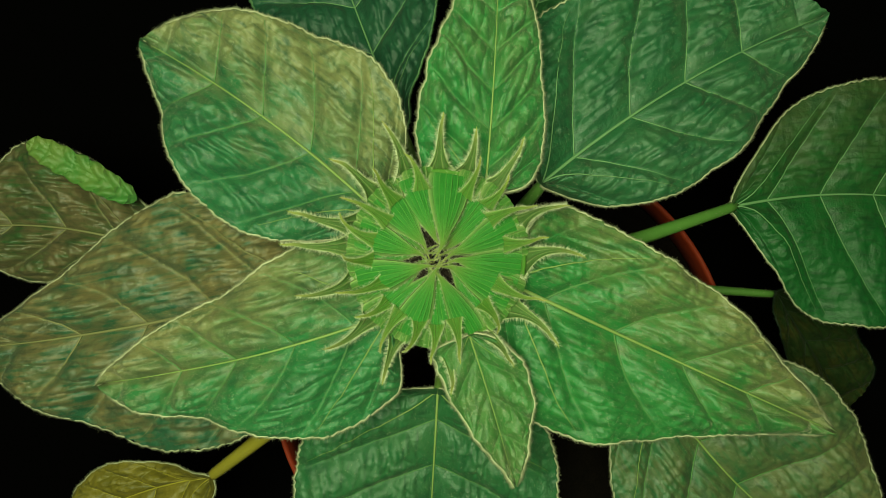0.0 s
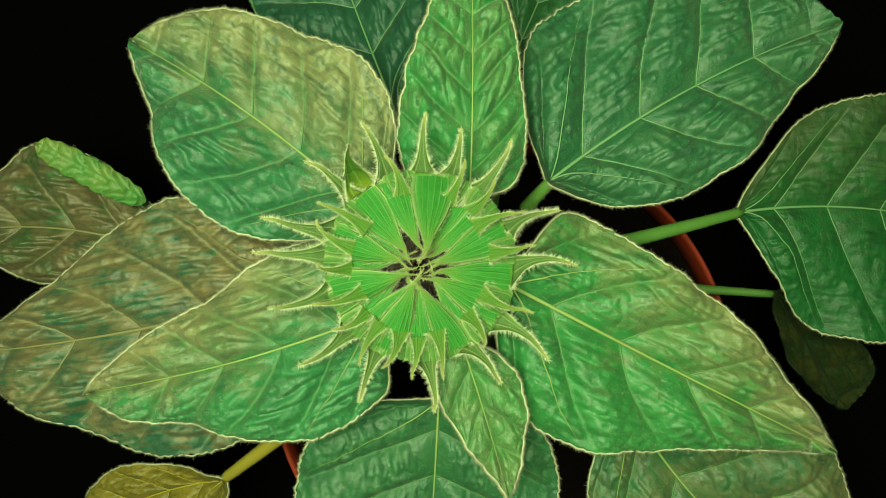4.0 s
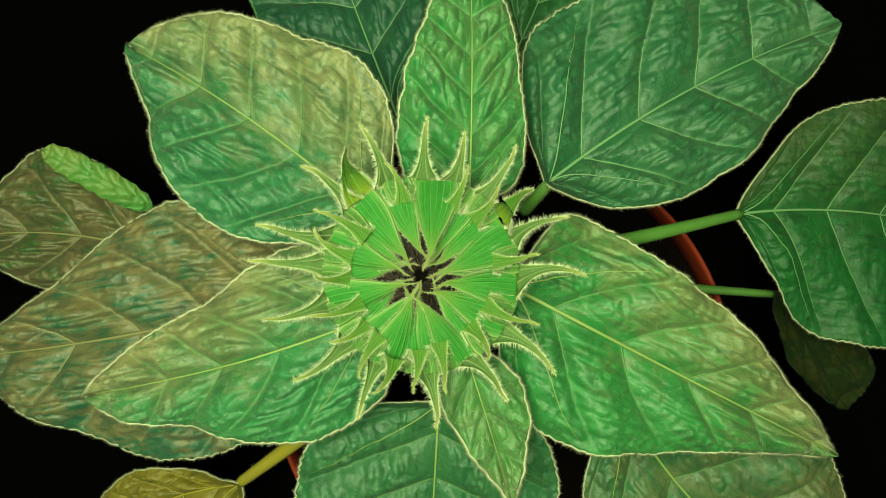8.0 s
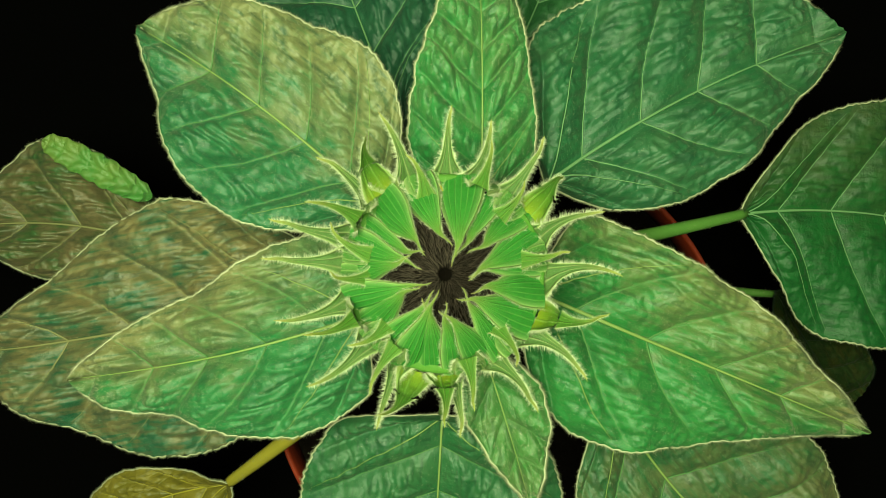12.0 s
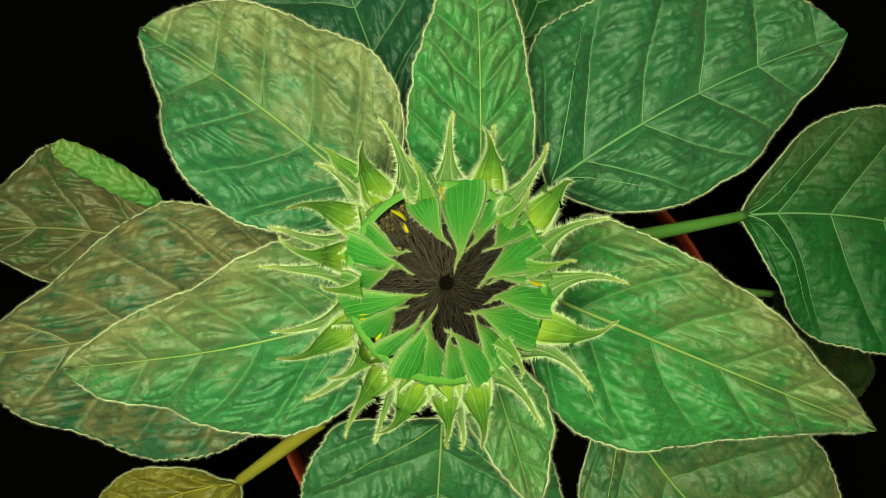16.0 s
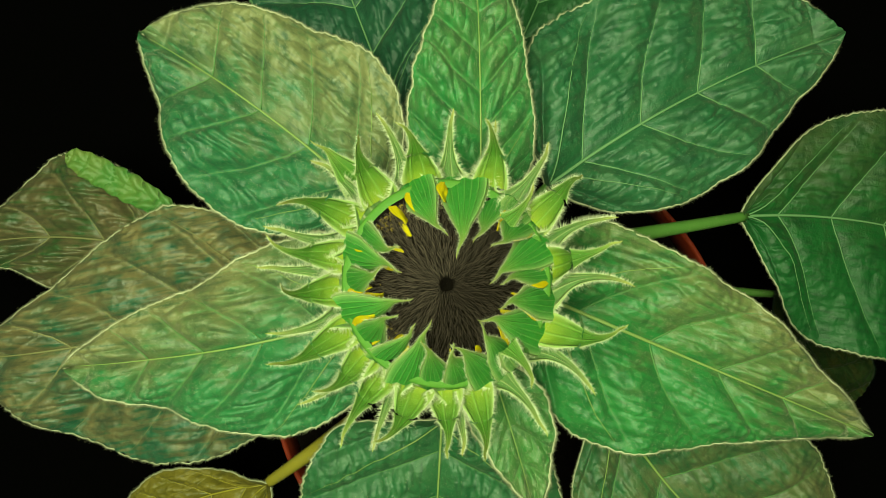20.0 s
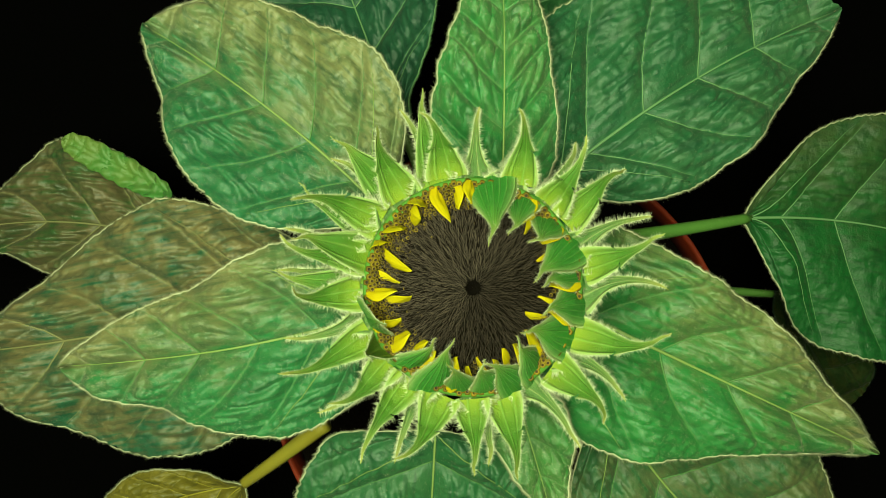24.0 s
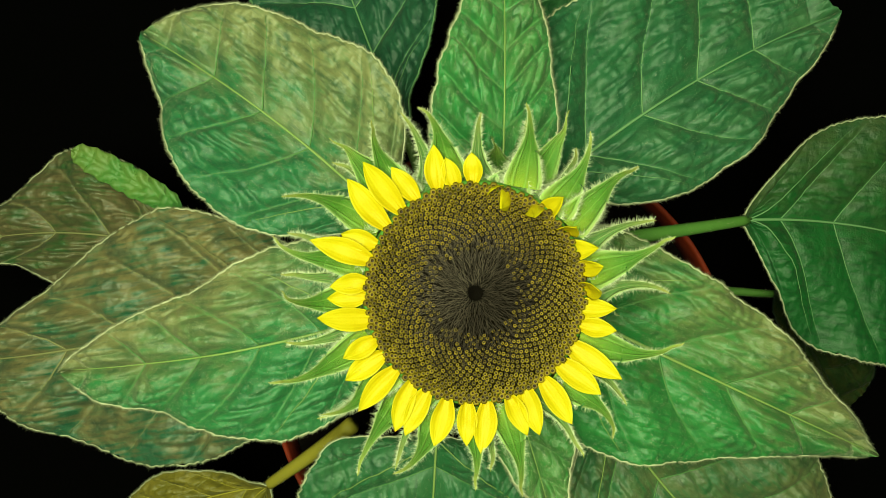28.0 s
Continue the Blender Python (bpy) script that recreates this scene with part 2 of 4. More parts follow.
# ---- leaves ----
class Blade:
    """The surface of a leaf: x along the midrib, y across it, z out of its upper face. s 0..1 base to tip, v -1..1 side to side."""

    STATIONS = (0.0, 0.12, 0.25, 0.375, 0.5, 0.625, 0.75, 0.88, 1.0)

    def __init__(self, length, left, right, bow, fold, droop, crinkle, pairs, seed):
        self.length, self.bow, self.fold, self.droop = length, bow, fold, droop
        self.left, self.right = (0.0, *left, 0.0), (0.0, *right, 0.0)
        self.crinkle, self.pairs, self.seed = crinkle, pairs, seed
        self.rise = 0.26

    def edge(self, s, side):
        u = math.acos(max(-1, min(1, 1 - 2 * s))) / math.pi
        w = self.left if side > 0 else self.right
        i = max(0, min(7, next((k for k in range(8) if u <= self.STATIONS[k + 1]), 7)))
        a, b = self.STATIONS[i], self.STATIONS[i + 1]
        f = (u - a) / (b - a)
        p0, p1, p2, p3 = w[max(0, i - 1)], w[i], w[i + 1], w[min(8, i + 2)]
        y = p1 + 0.5 * f * (p2 - p0 + f * (2 * p0 - 5 * p1 + 4 * p2 - p3 + f * (3 * (p1 - p2) + p3 - p0)))
        tooth = (s * self.length / 0.0042 + 0.4 * noise.noise(Vector((s * 30, self.seed, side)))) % 1.0
        return y * (1 + 0.022 * (tooth - 0.5) * min(1, s * 6)) + 0.0012 * noise.noise(Vector((s * 14, side * 3, self.seed)))

    def ahead(self, s, a):
        """How far a side vein that reaches s has run forward at the share a of the half-width."""
        return self.rise * min(1.0, 2.2 * (1 - s) + 0.05) * a ** 1.15

    def flow(self, s, v):
        """Coordinates along the side veins: which panel between two veins, and how far out (cm)."""
        a = abs(v)
        wid = abs(self.edge(s, 1 if v >= 0 else -1) - self.bow * 4 * s * (1 - s) * (1 if v >= 0 else -1))
        return ((s - self.ahead(s, a)) * self.pairs + 0.35 + (20 if v < 0 else 0) + self.seed, a * wid * 100)

    def at(self, s, v):
        a = abs(v)
        side = 1 if v >= 0 else -1
        ym = self.bow * 4 * s * (1 - s)
        w = self.edge(s, side) * side
        y = ym + (w - ym) * a
        wid = abs(w - ym)
        phase = (s - self.ahead(s, a)) * self.pairs + 0.35
        bulge = abs(math.sin(math.pi * phase)) ** 0.7 * math.sin(math.pi * min(1, a * 0.96 + 0.02)) ** 0.7
        amount = 0.75 + 0.8 * noise.noise(Vector((phase * 0.9, a * wid * 45, self.seed + side * 5.7)))
        wob = noise.noise(Vector((phase * 1.3, a * wid * 95, self.seed * 3.1 + side)))
        rung = abs(math.sin(math.pi * (a * wid / 0.0068 + 1.1 * wob + 0.5 * phase))) ** 0.6
        small = noise.noise(Vector((phase * 3.6, a * wid * 190, self.seed * 1.7 + side * 3)))
        cushion = 1.1 * rung + 0.5 * (0.5 - abs(small))
        fine = noise.noise(Vector((s * self.length * 190, y * 190, self.seed)))
        big = noise.noise(Vector((s * self.length * 26, y * 26, self.seed)))
        env = min(1.0, 5 * a) * min(1.0, 5 * (1.02 - a)) * max(0.0, amount) * min(1.0, 1.8 * abs(math.sin(math.pi * phase)) + 0.1)
        c = self.crinkle
        z = 0.0030 * c * bulge + 0.0016 * c * cushion * env + 0.0013 * c * (0.25 - abs(fine)) * min(1, 4 * a) + 0.0055 * c * big * (0.3 + a)
        z += self.fold * wid * a * (1.15 - 0.5 * a) - 0.0009 * (1 - a) ** 6
        z += 0.0022 * math.sin(s * 19 + self.seed + side) * a ** 3
        z -= self.droop * self.length * (s - 0.12) ** 2
        return Vector((self.length * s, y, z))


def leaf(parent, m, spec, mat, vein_mat, label, stalk=None, stalk_mat=None, stalk_r=0.0028, rows_n=210, cols_n=112, fuzz=1.0, edge_mat=None, down=0):
    b = Blade(*spec)
    top, uvs, flow = [], [], []
    nu, nv = rows_n, cols_n
    for i in range(nu + 1):
        s = (1 - math.cos(math.pi * i / nu)) / 2
        for j in range(nv + 1):
            v = 2 * j / nv - 1
            top.append(b.at(s, v))
            uvs.append((s, (v + 1) / 2))
            flow.append(b.flow(s, v))
    cnt = len(top)
    verts = top + [p - Vector((0, 0, 0.00035)) for p in top]
    uvs = uvs + uvs
    faces = []
    w = nv + 1
    for i in range(nu):
        for j in range(nv):
            q = (i * w + j, (i + 1) * w + j, (i + 1) * w + j + 1, i * w + j + 1)
            faces.append(q)
            faces.append(tuple(k + cnt for k in reversed(q)))
    for i in range(nu):
        for j, flip in ((0, False), (nv, True)):
            q = (i * w + j, i * w + j + cnt, (i + 1) * w + j + cnt, (i + 1) * w + j)
            faces.append(tuple(reversed(q)) if flip else q)
    ob = part("leaf", mesh_of("leaf", verts, faces, [mat], uvs=uvs, flow=flow + flow), parent, label, m)
    lift = Vector((0, 0, 0.0010))
    # midrib and side veins
    n = 26
    pts = [b.at(i / n * 0.985, 0) + lift for i in range(n + 1)]
    r = b.length * 0.0055
    me = mesh_of("midrib", *tube(pts, [r * (1 - 0.8 * i / n) for i in range(n + 1)]), [vein_mat])
    part("midrib", me, ob, "pale raised midrib")
    for side in (-1, 1):
        k = 0
        while True:
            s0 = (k - 0.35) / b.pairs + (0.35 / b.pairs if k == 0 else 0)
            if s0 > 0.76:
                break
            end = 0.93
            line = []
            for i in range(17):
                a = end * i / 16
                s = s0
                for _ in range(5):
                    s = s0 + b.ahead(s, a) + (0.10 * a ** 1.15 if k == 0 else 0)
                if s > 0.975:
                    break
                line.append(b.at(s, side * max(a, 0.004)) + lift)
            if len(line) > 4:
                rv = r * (0.56 if k == 0 else 0.46)
                rr = [rv * (1 - 0.78 * i / (len(line) - 1)) for i in range(len(line))]
                part("vein", mesh_of("vein", *tube(line, rr, 5), [vein_mat if k == 0 or vein_mat is not PALE else SIDE]), ob)
            k += 1
    # pale margin and its fringe of hairs
    edge = []
    for side in (1, -1):
        seq = [(1 - math.cos(math.pi * i / 140)) / 2 for i in range(141)]
        run = [b.at(s, side) for s in (seq if side > 0 else reversed(seq))]
        edge.extend(run[:-1])
    # On leaves lying deep, edge_mat swaps the pale colour for a darker one as shade.
    mv, mf = tube(edge, [0.00044 * (0.5 + 1.1 * abs(noise.noise(p * 300))) for p in edge], 5)
    part("margin", mesh_of("margin", mv, mf, [edge_mat or FUZZ]), ob, "pale felted leaf margin")
    hv, hf = [], []
    rng = random.Random(int(b.seed * 10) + 5)
    centre = b.at(0.45, 0)
    for i in range(int(7500 * fuzz)):
        k = rng.random() * (len(edge) - 1)
        p = edge[int(k)].lerp(edge[int(k) + 1], k % 1)
        t = (edge[int(k) + 1] - edge[int(k)]).normalized()
        out = t.cross(Vector((0, 0, 1)))
        if out.dot(p - centre) < 0:
            out = -out
        d = out + t * rng.uniform(-0.2, 1.0) * (1 if t.x > 0 else -1) + Vector((0, 0, rng.uniform(-0.2, 0.8)))
        add_hair(hv, hf, p, p + d.normalized() * rng.uniform(0.0006, 0.0012 + 0.0018 * rng.random() ** 2), 0.00008)
    tagged(part("fringe", mesh_of("fringe", hv, hf, [edge_mat or FUZZ]), ob, "short pale hairs along the leaf margin"), kind="stuff")
    if down:
        hv, hf = [], []
        for i in range(down):
            s, v = rng.random() * 0.97 + 0.01, rng.uniform(-0.98, 0.98)
            p = b.at(s, v)
            d = Vector((rng.uniform(-0.3, 1.0), rng.uniform(-0.8, 0.8), rng.uniform(0.25, 0.8)))
            add_hair(hv, hf, p, p + d.normalized() * rng.uniform(0.0005, 0.0013), 0.000055)
        tagged(part("down", mesh_of("down", hv, hf, [FUZZ]), ob, "fine pale down on the leaf face"), kind="stuff")
    if stalk:
        q = m.inverted() @ Vector(stalk)
        mid = q * 0.5 + Vector((0, 0, 0.006))
        line = [b.at(0.02, 0) * (1 - f) ** 2 + mid * 2 * f * (1 - f) + q * f * f for f in [i / 14 for i in range(15)]]
        sv, sf = tube(line, [stalk_r * (0.85 + 0.35 * i / 14) for i in range(15)], 10)
        part("petiole", mesh_of("petiole", sv, sf, [stalk_mat or vein_mat]), ob, "leaf stalk")
        hv, hf = [], []
        for i in range(160):
            k = rng.random() * 13.9
            p = line[int(k)].lerp(line[int(k) + 1], k % 1)
            t = (line[int(k) + 1] - line[int(k)]).normalized()
            a = rng.uniform(0, 6.283)
            sd = t.cross(Vector((0, 0, 1))).normalized()
            d = sd * math.cos(a) + sd.cross(t) * math.sin(a)
            add_hair(hv, hf, p + d * stalk_r * 0.9, p + d * (stalk_r + rng.uniform(0.0006, 0.0016)), 0.00006)
        tagged(part("stalk_hair", mesh_of("stalk_hair", hv, hf, [FUZZ]), ob), kind="stuff")
    return ob


# ---- the plant ----
plant = tagged(new("sunflower"), "potted sunflower opening from green bud to yellow bloom", "sunflower")

YELLOWISH = vein_material("faded_vein", (0.16, 0.17, 0.07), (0.22, 0.20, 0.09))
leaves = {}

# The strong across value paints a lit olive half against a darker one.
m = pose(-0.0259, 0.0157, 0.3500, 0, 4.44, 142.92)
spec = (0.1293, (0.0113, 0.0252, 0.0383, 0.0406, 0.0317, 0.0186, 0.0064), (0.0158, 0.0389, 0.0507, 0.0479, 0.0410, 0.0304, 0.0154), -0.0042, 0.02, 0.03, 1.69, 5, 0.4)
leaves["ul"] = (leaf(plant, m, spec, leaf_material("leaf_1", *((0.012, 0.125, 0.045), (0.200, 0.205, 0.085), 0.25, 0.15, -1.7, 0.50, 2.2)), PALE, "broad oval leaf, one half tinted olive for lamp sheen and the other deep green", stalk=(-0.0012, -0.0112, 0.3150), stalk_mat=STEM, stalk_r=0.0025, down=7000), m)
m = pose(0.0156, 0.0227, 0.3520, 0, 1.15, 91.05)
spec = (0.1001, (0.0232, 0.0283, 0.0300, 0.0273, 0.0209, 0.0147, 0.0072), (0.0151, 0.0223, 0.0233, 0.0217, 0.0188, 0.0145, 0.0077), -0.0009, 0.02, 0.02, 1.69, 6, 2.1)
leaves["t"] = (leaf(plant, m, spec, leaf_material("leaf_2", *((0.017, 0.185, 0.042), (0.108, 0.200, 0.064), 0.05, 0.55, 0.0)), PALE, "narrow upright pointed leaf behind the bud, wrinkled bright green", stalk=(-0.0014, -0.0110, 0.3170), stalk_mat=STEM, stalk_r=0.0025, down=6000), m)
m = pose(0.0498, 0.0297, 0.3000, 0, 6.89, 27.41)
spec = (0.1668, (0.0337, 0.0633, 0.0699, 0.0640, 0.0538, 0.0388, 0.0225), (0.0078, 0.0252, 0.0363, 0.0363, 0.0287, 0.0180, 0.0080), 0.0067, 0.02, 0.02, 1.86, 5, 3.8)
leaves["ur"] = (leaf(plant, m, spec, leaf_material("leaf_3", *((0.013, 0.102, 0.037), (0.066, 0.160, 0.064), 0.05, 0.35, 0.0)), DULL_VEIN, "large broad dark green leaf with deep quilting", stalk=(0.0408, 0.0185, 0.2800), stalk_mat=GREEN_STALK, stalk_r=0.003, down=4500), m)
m = pose(0.1570, 0.0175, 0.2500, 0, 10.93, -8.13)
spec = (0.1582, (0.0153, 0.0423, 0.0622, 0.0707, 0.0661, 0.0447, 0.0210), (0.0068, 0.0312, 0.0568, 0.0619, 0.0619, 0.0487, 0.0232), 0.0090, 0.02, 0.04, 0.95, 5, 5.5)
leaves["fr"] = (leaf(plant, m, spec, leaf_material("leaf_4", *((0.005, 0.088, 0.016), (0.042, 0.066, 0.020), 0.15, 0.15, 1.5, 0.50, 1.4, 0.40)), DULL_VEIN, "glossy dark green leaf on a long stalk", stalk=(0.0855, 0.0045, 0.2800), stalk_mat=GREEN_STALK, stalk_r=0.0032), m)
m = pose(0.0383, -0.0176, 0.3500, 0, 8.44, -22.72)
spec = (0.1702, (0.0342, 0.0409, 0.0388, 0.0345, 0.0257, 0.0139, 0.0048), (0.0194, 0.0423, 0.0494, 0.0385, 0.0234, 0.0128, 0.0054), -0.0004, 0.02, 0.03, 1.69, 5, 7.2)
leaves["r"] = (leaf(plant, m, spec, leaf_material("leaf_5", *((0.013, 0.165, 0.034), (0.195, 0.185, 0.072), -0.24, 0.95, 1.3)), PALE, "long pointed leaf, bright green with an olive tip", stalk=(-0.0012, -0.0112, 0.3150), stalk_mat=STEM, stalk_r=0.0025, down=9000), m)
m = pose(-0.0336, -0.0277, 0.3580, 0, 7.87, -169.73)
spec = (0.1314, (0.0289, 0.0391, 0.0432, 0.0363, 0.0255, 0.0180, 0.0087), (0.0326, 0.0376, 0.0341, 0.0253, 0.0199, 0.0126, 0.0045), 0.0036, 0.02, 0.03, 1.69, 5, 8.9)
leaves["l"] = (leaf(plant, m, spec, leaf_material("leaf_6", *((0.015, 0.155, 0.046), (0.195, 0.182, 0.075), -0.18, 1.0, -1.4)), PALE, "long pointed leaf, green at its base and olive towards its tip", stalk=(-0.0014, -0.0108, 0.3180), stalk_mat=STEM, stalk_r=0.0025, down=9000), m)
m = pose(-0.0586, -0.0189, 0.2900, 0, 7.86, -169.62)
spec = (0.2193, (0.0298, 0.0562, 0.0708, 0.0667, 0.0436, 0.0240, 0.0113), (0.0213, 0.0393, 0.0542, 0.0434, 0.0201, 0.0061, 0.0029), 0.0057, 0.01, 0.03, 2.38, 6, 10.6)
leaves["ll"] = (leaf(plant, m, spec, leaf_material("leaf_7", *((0.012, 0.090, 0.045), (0.200, 0.158, 0.066), 0.55, 0.15, -0.5, 0.48, 3.6)), YELLOWISH, "large crumpled leaf with brownish faded patches", stalk=(0.0090, -0.0238, 0.2550), stalk_mat=STEM, stalk_r=0.0025, down=4500), m)
m = pose(-0.1458, -0.0029, 0.2100, 0, 6.76, 178.90)
spec = (0.1698, (0.0066, 0.0137, 0.0173, 0.0189, 0.0054, 0.0110, 0.0053), (0.0170, 0.0369, 0.0563, 0.0614, 0.0334, 0.0184, 0.0088), -0.0131, 0.01, 0.02, 2.38, 5, 12.3)
leaves["fl"] = (leaf(plant, m, spec, leaf_material("leaf_8", *((0.035, 0.090, 0.026), (0.150, 0.115, 0.055), 0.60, 0.2, 0.0, 0.45, 3.8)), YELLOWISH, "brownish ageing leaf with a rolled green margin", stalk=(0.0228, -0.0466, 0.1750), stalk_mat=STEM, stalk_r=0.0025), m)
# Dull edge colour in place of pale fuzz stands for shade under the upper leaves.
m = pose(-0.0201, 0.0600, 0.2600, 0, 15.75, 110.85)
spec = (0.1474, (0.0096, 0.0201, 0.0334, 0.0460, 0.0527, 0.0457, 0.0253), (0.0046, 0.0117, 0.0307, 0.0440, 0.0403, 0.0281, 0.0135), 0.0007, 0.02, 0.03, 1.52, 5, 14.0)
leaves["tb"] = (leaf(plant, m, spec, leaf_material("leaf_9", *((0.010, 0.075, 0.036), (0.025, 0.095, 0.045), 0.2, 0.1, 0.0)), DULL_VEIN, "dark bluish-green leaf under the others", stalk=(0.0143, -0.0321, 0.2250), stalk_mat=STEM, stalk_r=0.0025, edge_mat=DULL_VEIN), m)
m = pose(0.0186, -0.0457, 0.3640, 0, 1.79, -73.18)
spec = (0.0642, (0.0069, 0.0142, 0.0180, 0.0174, 0.0130, 0.0074, 0.0032), (0.0160, 0.0162, 0.0151, 0.0127, 0.0088, 0.0041, 0.0009), 0.0005, 0.1, 0.02, 0.88, 4, 15.7)
leaves["sb"] = (leaf(plant, m, spec, leaf_material("leaf_10", *((0.030, 0.160, 0.032), (0.120, 0.185, 0.060), 0.05, 0.5, 0.0)), PALE, "small pointed hairy leaf under the flower head", stalk=(-0.0014, -0.0108, 0.3180), stalk_mat=STEM, stalk_r=0.0025, down=3000), m)
m = pose(-0.0003, -0.0814, 0.3000, 0, 14.56, -93.27)
spec = (0.1194, (0.0381, 0.0523, 0.0598, 0.0596, 0.0485, 0.0332, 0.0160), (0.0428, 0.0574, 0.0648, 0.0660, 0.0598, 0.0423, 0.0213), 0.0001, 0.03, 0.03, 1.52, 5, 17.4)
leaves["bo"] = (leaf(plant, m, spec, leaf_material("leaf_11", *((0.014, 0.105, 0.034), (0.055, 0.150, 0.055), 0.15, 0.2, 0.0)), PALE, "broad heart-shaped green leaf hanging under the bud", stalk=(0.0048, -0.0592, 0.2500), stalk_mat=STEM, stalk_r=0.0026, down=4000), m)
m = pose(0.0859, -0.0739, 0.2700, 0, 10.59, -45.19)
spec = (0.1632, (0.0144, 0.0305, 0.0489, 0.0590, 0.0572, 0.0467, 0.0319), (0.0197, 0.0478, 0.0642, 0.0633, 0.0510, 0.0352, 0.0169), -0.0110, 0.02, 0.02, 1.52, 5, 19.1)
leaves["br"] = (leaf(plant, m, spec, leaf_material("leaf_12", *((0.018, 0.105, 0.034), (0.170, 0.150, 0.060), 0.0, 0.75, 0.0)), PALE, "broad lower leaf, green with a brownish tip", stalk=(0.0126, -0.0293, 0.2350), stalk_mat=STEM, stalk_r=0.0025, down=3000), m)
m = pose(-0.1125, -0.1345, 0.2000, 0, 14.60, -157.22)
spec = (0.1190, (0.0087, 0.0180, 0.0268, 0.0283, 0.0260, 0.0175, 0.0084), (0.0032, 0.0093, 0.0209, 0.0289, 0.0250, 0.0143, 0.0064), -0.0061, 0.05, 0.03, 1.38, 5, 20.8)
leaves["bl"] = (leaf(plant, m, spec, leaf_material("leaf_13", *((0.13, 0.115, 0.010), (0.25, 0.19, 0.022), 0.4, 0.2, 0.0)), YELLOW_STALK, "yellowing lower leaf on a yellow stalk", stalk=(-0.0607, -0.0904, 0.2500), stalk_mat=YELLOW_STALK, stalk_r=0.0038), m)
# Near-black leaf, vein and edge colours stand in for the shade down here.
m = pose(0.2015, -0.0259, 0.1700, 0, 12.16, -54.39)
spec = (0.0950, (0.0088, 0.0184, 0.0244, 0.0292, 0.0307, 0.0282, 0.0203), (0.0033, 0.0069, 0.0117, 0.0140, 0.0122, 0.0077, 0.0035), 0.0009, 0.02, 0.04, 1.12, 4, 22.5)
leaves["rb"] = (leaf(plant, m, spec, leaf_material("leaf_14", *((0.008, 0.022, 0.004), (0.045, 0.036, 0.005), 0.0, 0.2, 0.0, 0.75, 2.6, 0.08)), SHADE_EDGE, "lower leaf near the pot rim, its dimness put into the colour", stalk=(0.1401, -0.0231, 0.1700), stalk_mat=GREEN_STALK, stalk_r=0.0026, edge_mat=SHADE_EDGE), m)
# Edge dulled the same way, as shade painted into a leaf far back.
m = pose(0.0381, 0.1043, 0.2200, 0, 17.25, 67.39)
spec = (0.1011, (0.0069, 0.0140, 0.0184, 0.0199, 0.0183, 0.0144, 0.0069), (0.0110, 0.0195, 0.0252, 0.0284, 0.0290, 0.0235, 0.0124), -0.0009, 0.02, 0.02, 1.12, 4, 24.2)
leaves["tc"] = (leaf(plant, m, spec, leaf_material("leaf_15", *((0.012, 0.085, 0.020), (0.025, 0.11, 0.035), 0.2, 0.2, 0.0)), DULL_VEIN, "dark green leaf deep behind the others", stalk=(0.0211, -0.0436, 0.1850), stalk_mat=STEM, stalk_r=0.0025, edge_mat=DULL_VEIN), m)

# rolled margin of the ageing leaf
def rolled_margin(parent, m, spec, mat):
    b = Blade(*spec)
    verts, uvs, faces = [], [], []
    nu, nv = 60, 20
    for i in range(nu + 1):
        s = (1 - math.cos(math.pi * i / nu)) / 2
        for j in range(nv + 1):
            a = math.pi * (j / nv)
            w = b.edge(s, 1)
            p = b.at(s, 0.6 * math.cos(a))
            verts.append(Vector((p.x, w * math.cos(a), 0.22 * w * math.sin(a) + 0.5 * p.z)))
            uvs.append((s, j / nv))
    w = nv + 1
    for i in range(nu):
        for j in range(nv):
            faces.append((i * w + j, (i + 1) * w + j, (i + 1) * w + j + 1, i * w + j + 1))
        faces.append((i * w + nv, (i + 1) * w + nv, (i + 1) * w, i * w))
    part("rolled_margin", mesh_of("rolled_margin", verts, faces, [mat], uvs=uvs), parent, "rolled-over bright green leaf margin", m)


roll_leaf, roll_m = leaves["fl"]
rolled_margin(roll_leaf, roll_m.inverted() @ pose(-0.1562, 0.0251, 0.2150, 0, 0, 151.93),
              (0.0703, (0.0035, 0.0062, 0.0078, 0.0082, 0.0080, 0.0070, 0.0050), (0.004, 0.006, 0.007, 0.008, 0.008, 0.006, 0.004), 0.0, 0.0, 0.0, 1.6, 7, 3.3),
              leaf_material("rolled_green", (0.05, 0.20, 0.035), (0.20, 0.24, 0.05), 0.0, 0.5, 0.0))

# ---- stem ----
SOIL_Z = 0.142
stem_pts = [(0.030, -0.060, SOIL_Z - 0.01), (0.022, -0.045, 0.18), (0.010, -0.025, 0.25), (0.0, -0.013, 0.30), (-0.002, -0.010, 0.325)]
part("stem", mesh_of("stem", *tube(stem_pts, [0.0085, 0.008, 0.0072, 0.0066, 0.006], 14), [STEM]), plant, "hairy green main stem")

# ---- flower head ----
RIM = 0.0362
cup = [(0.0, -0.024), (0.010, -0.023), (0.022, -0.018), (0.031, -0.011), (0.0360, -0.004), (RIM, -0.0005), (0.0354, 0.0003), (0.0332, 0.0007)]
dome = [(0.0352, 0.0002)] + [(0.0352 * f, 0.0002 + 0.0022 * (1 - f ** 2) - 0.05 * max(0, 0.12 - f)) for f in (0.9, 0.75, 0.6, 0.45, 0.3, 0.2, 0.14, 0.12, 0.10, 0.06, 0.001)]
cv, cf = lathe(cup)
head = part("flower_head", mesh_of("flower_head", cv, cf, [RECEPTACLE]), plant, "green receptacle of the flower head")
dv, df = lathe(dome)
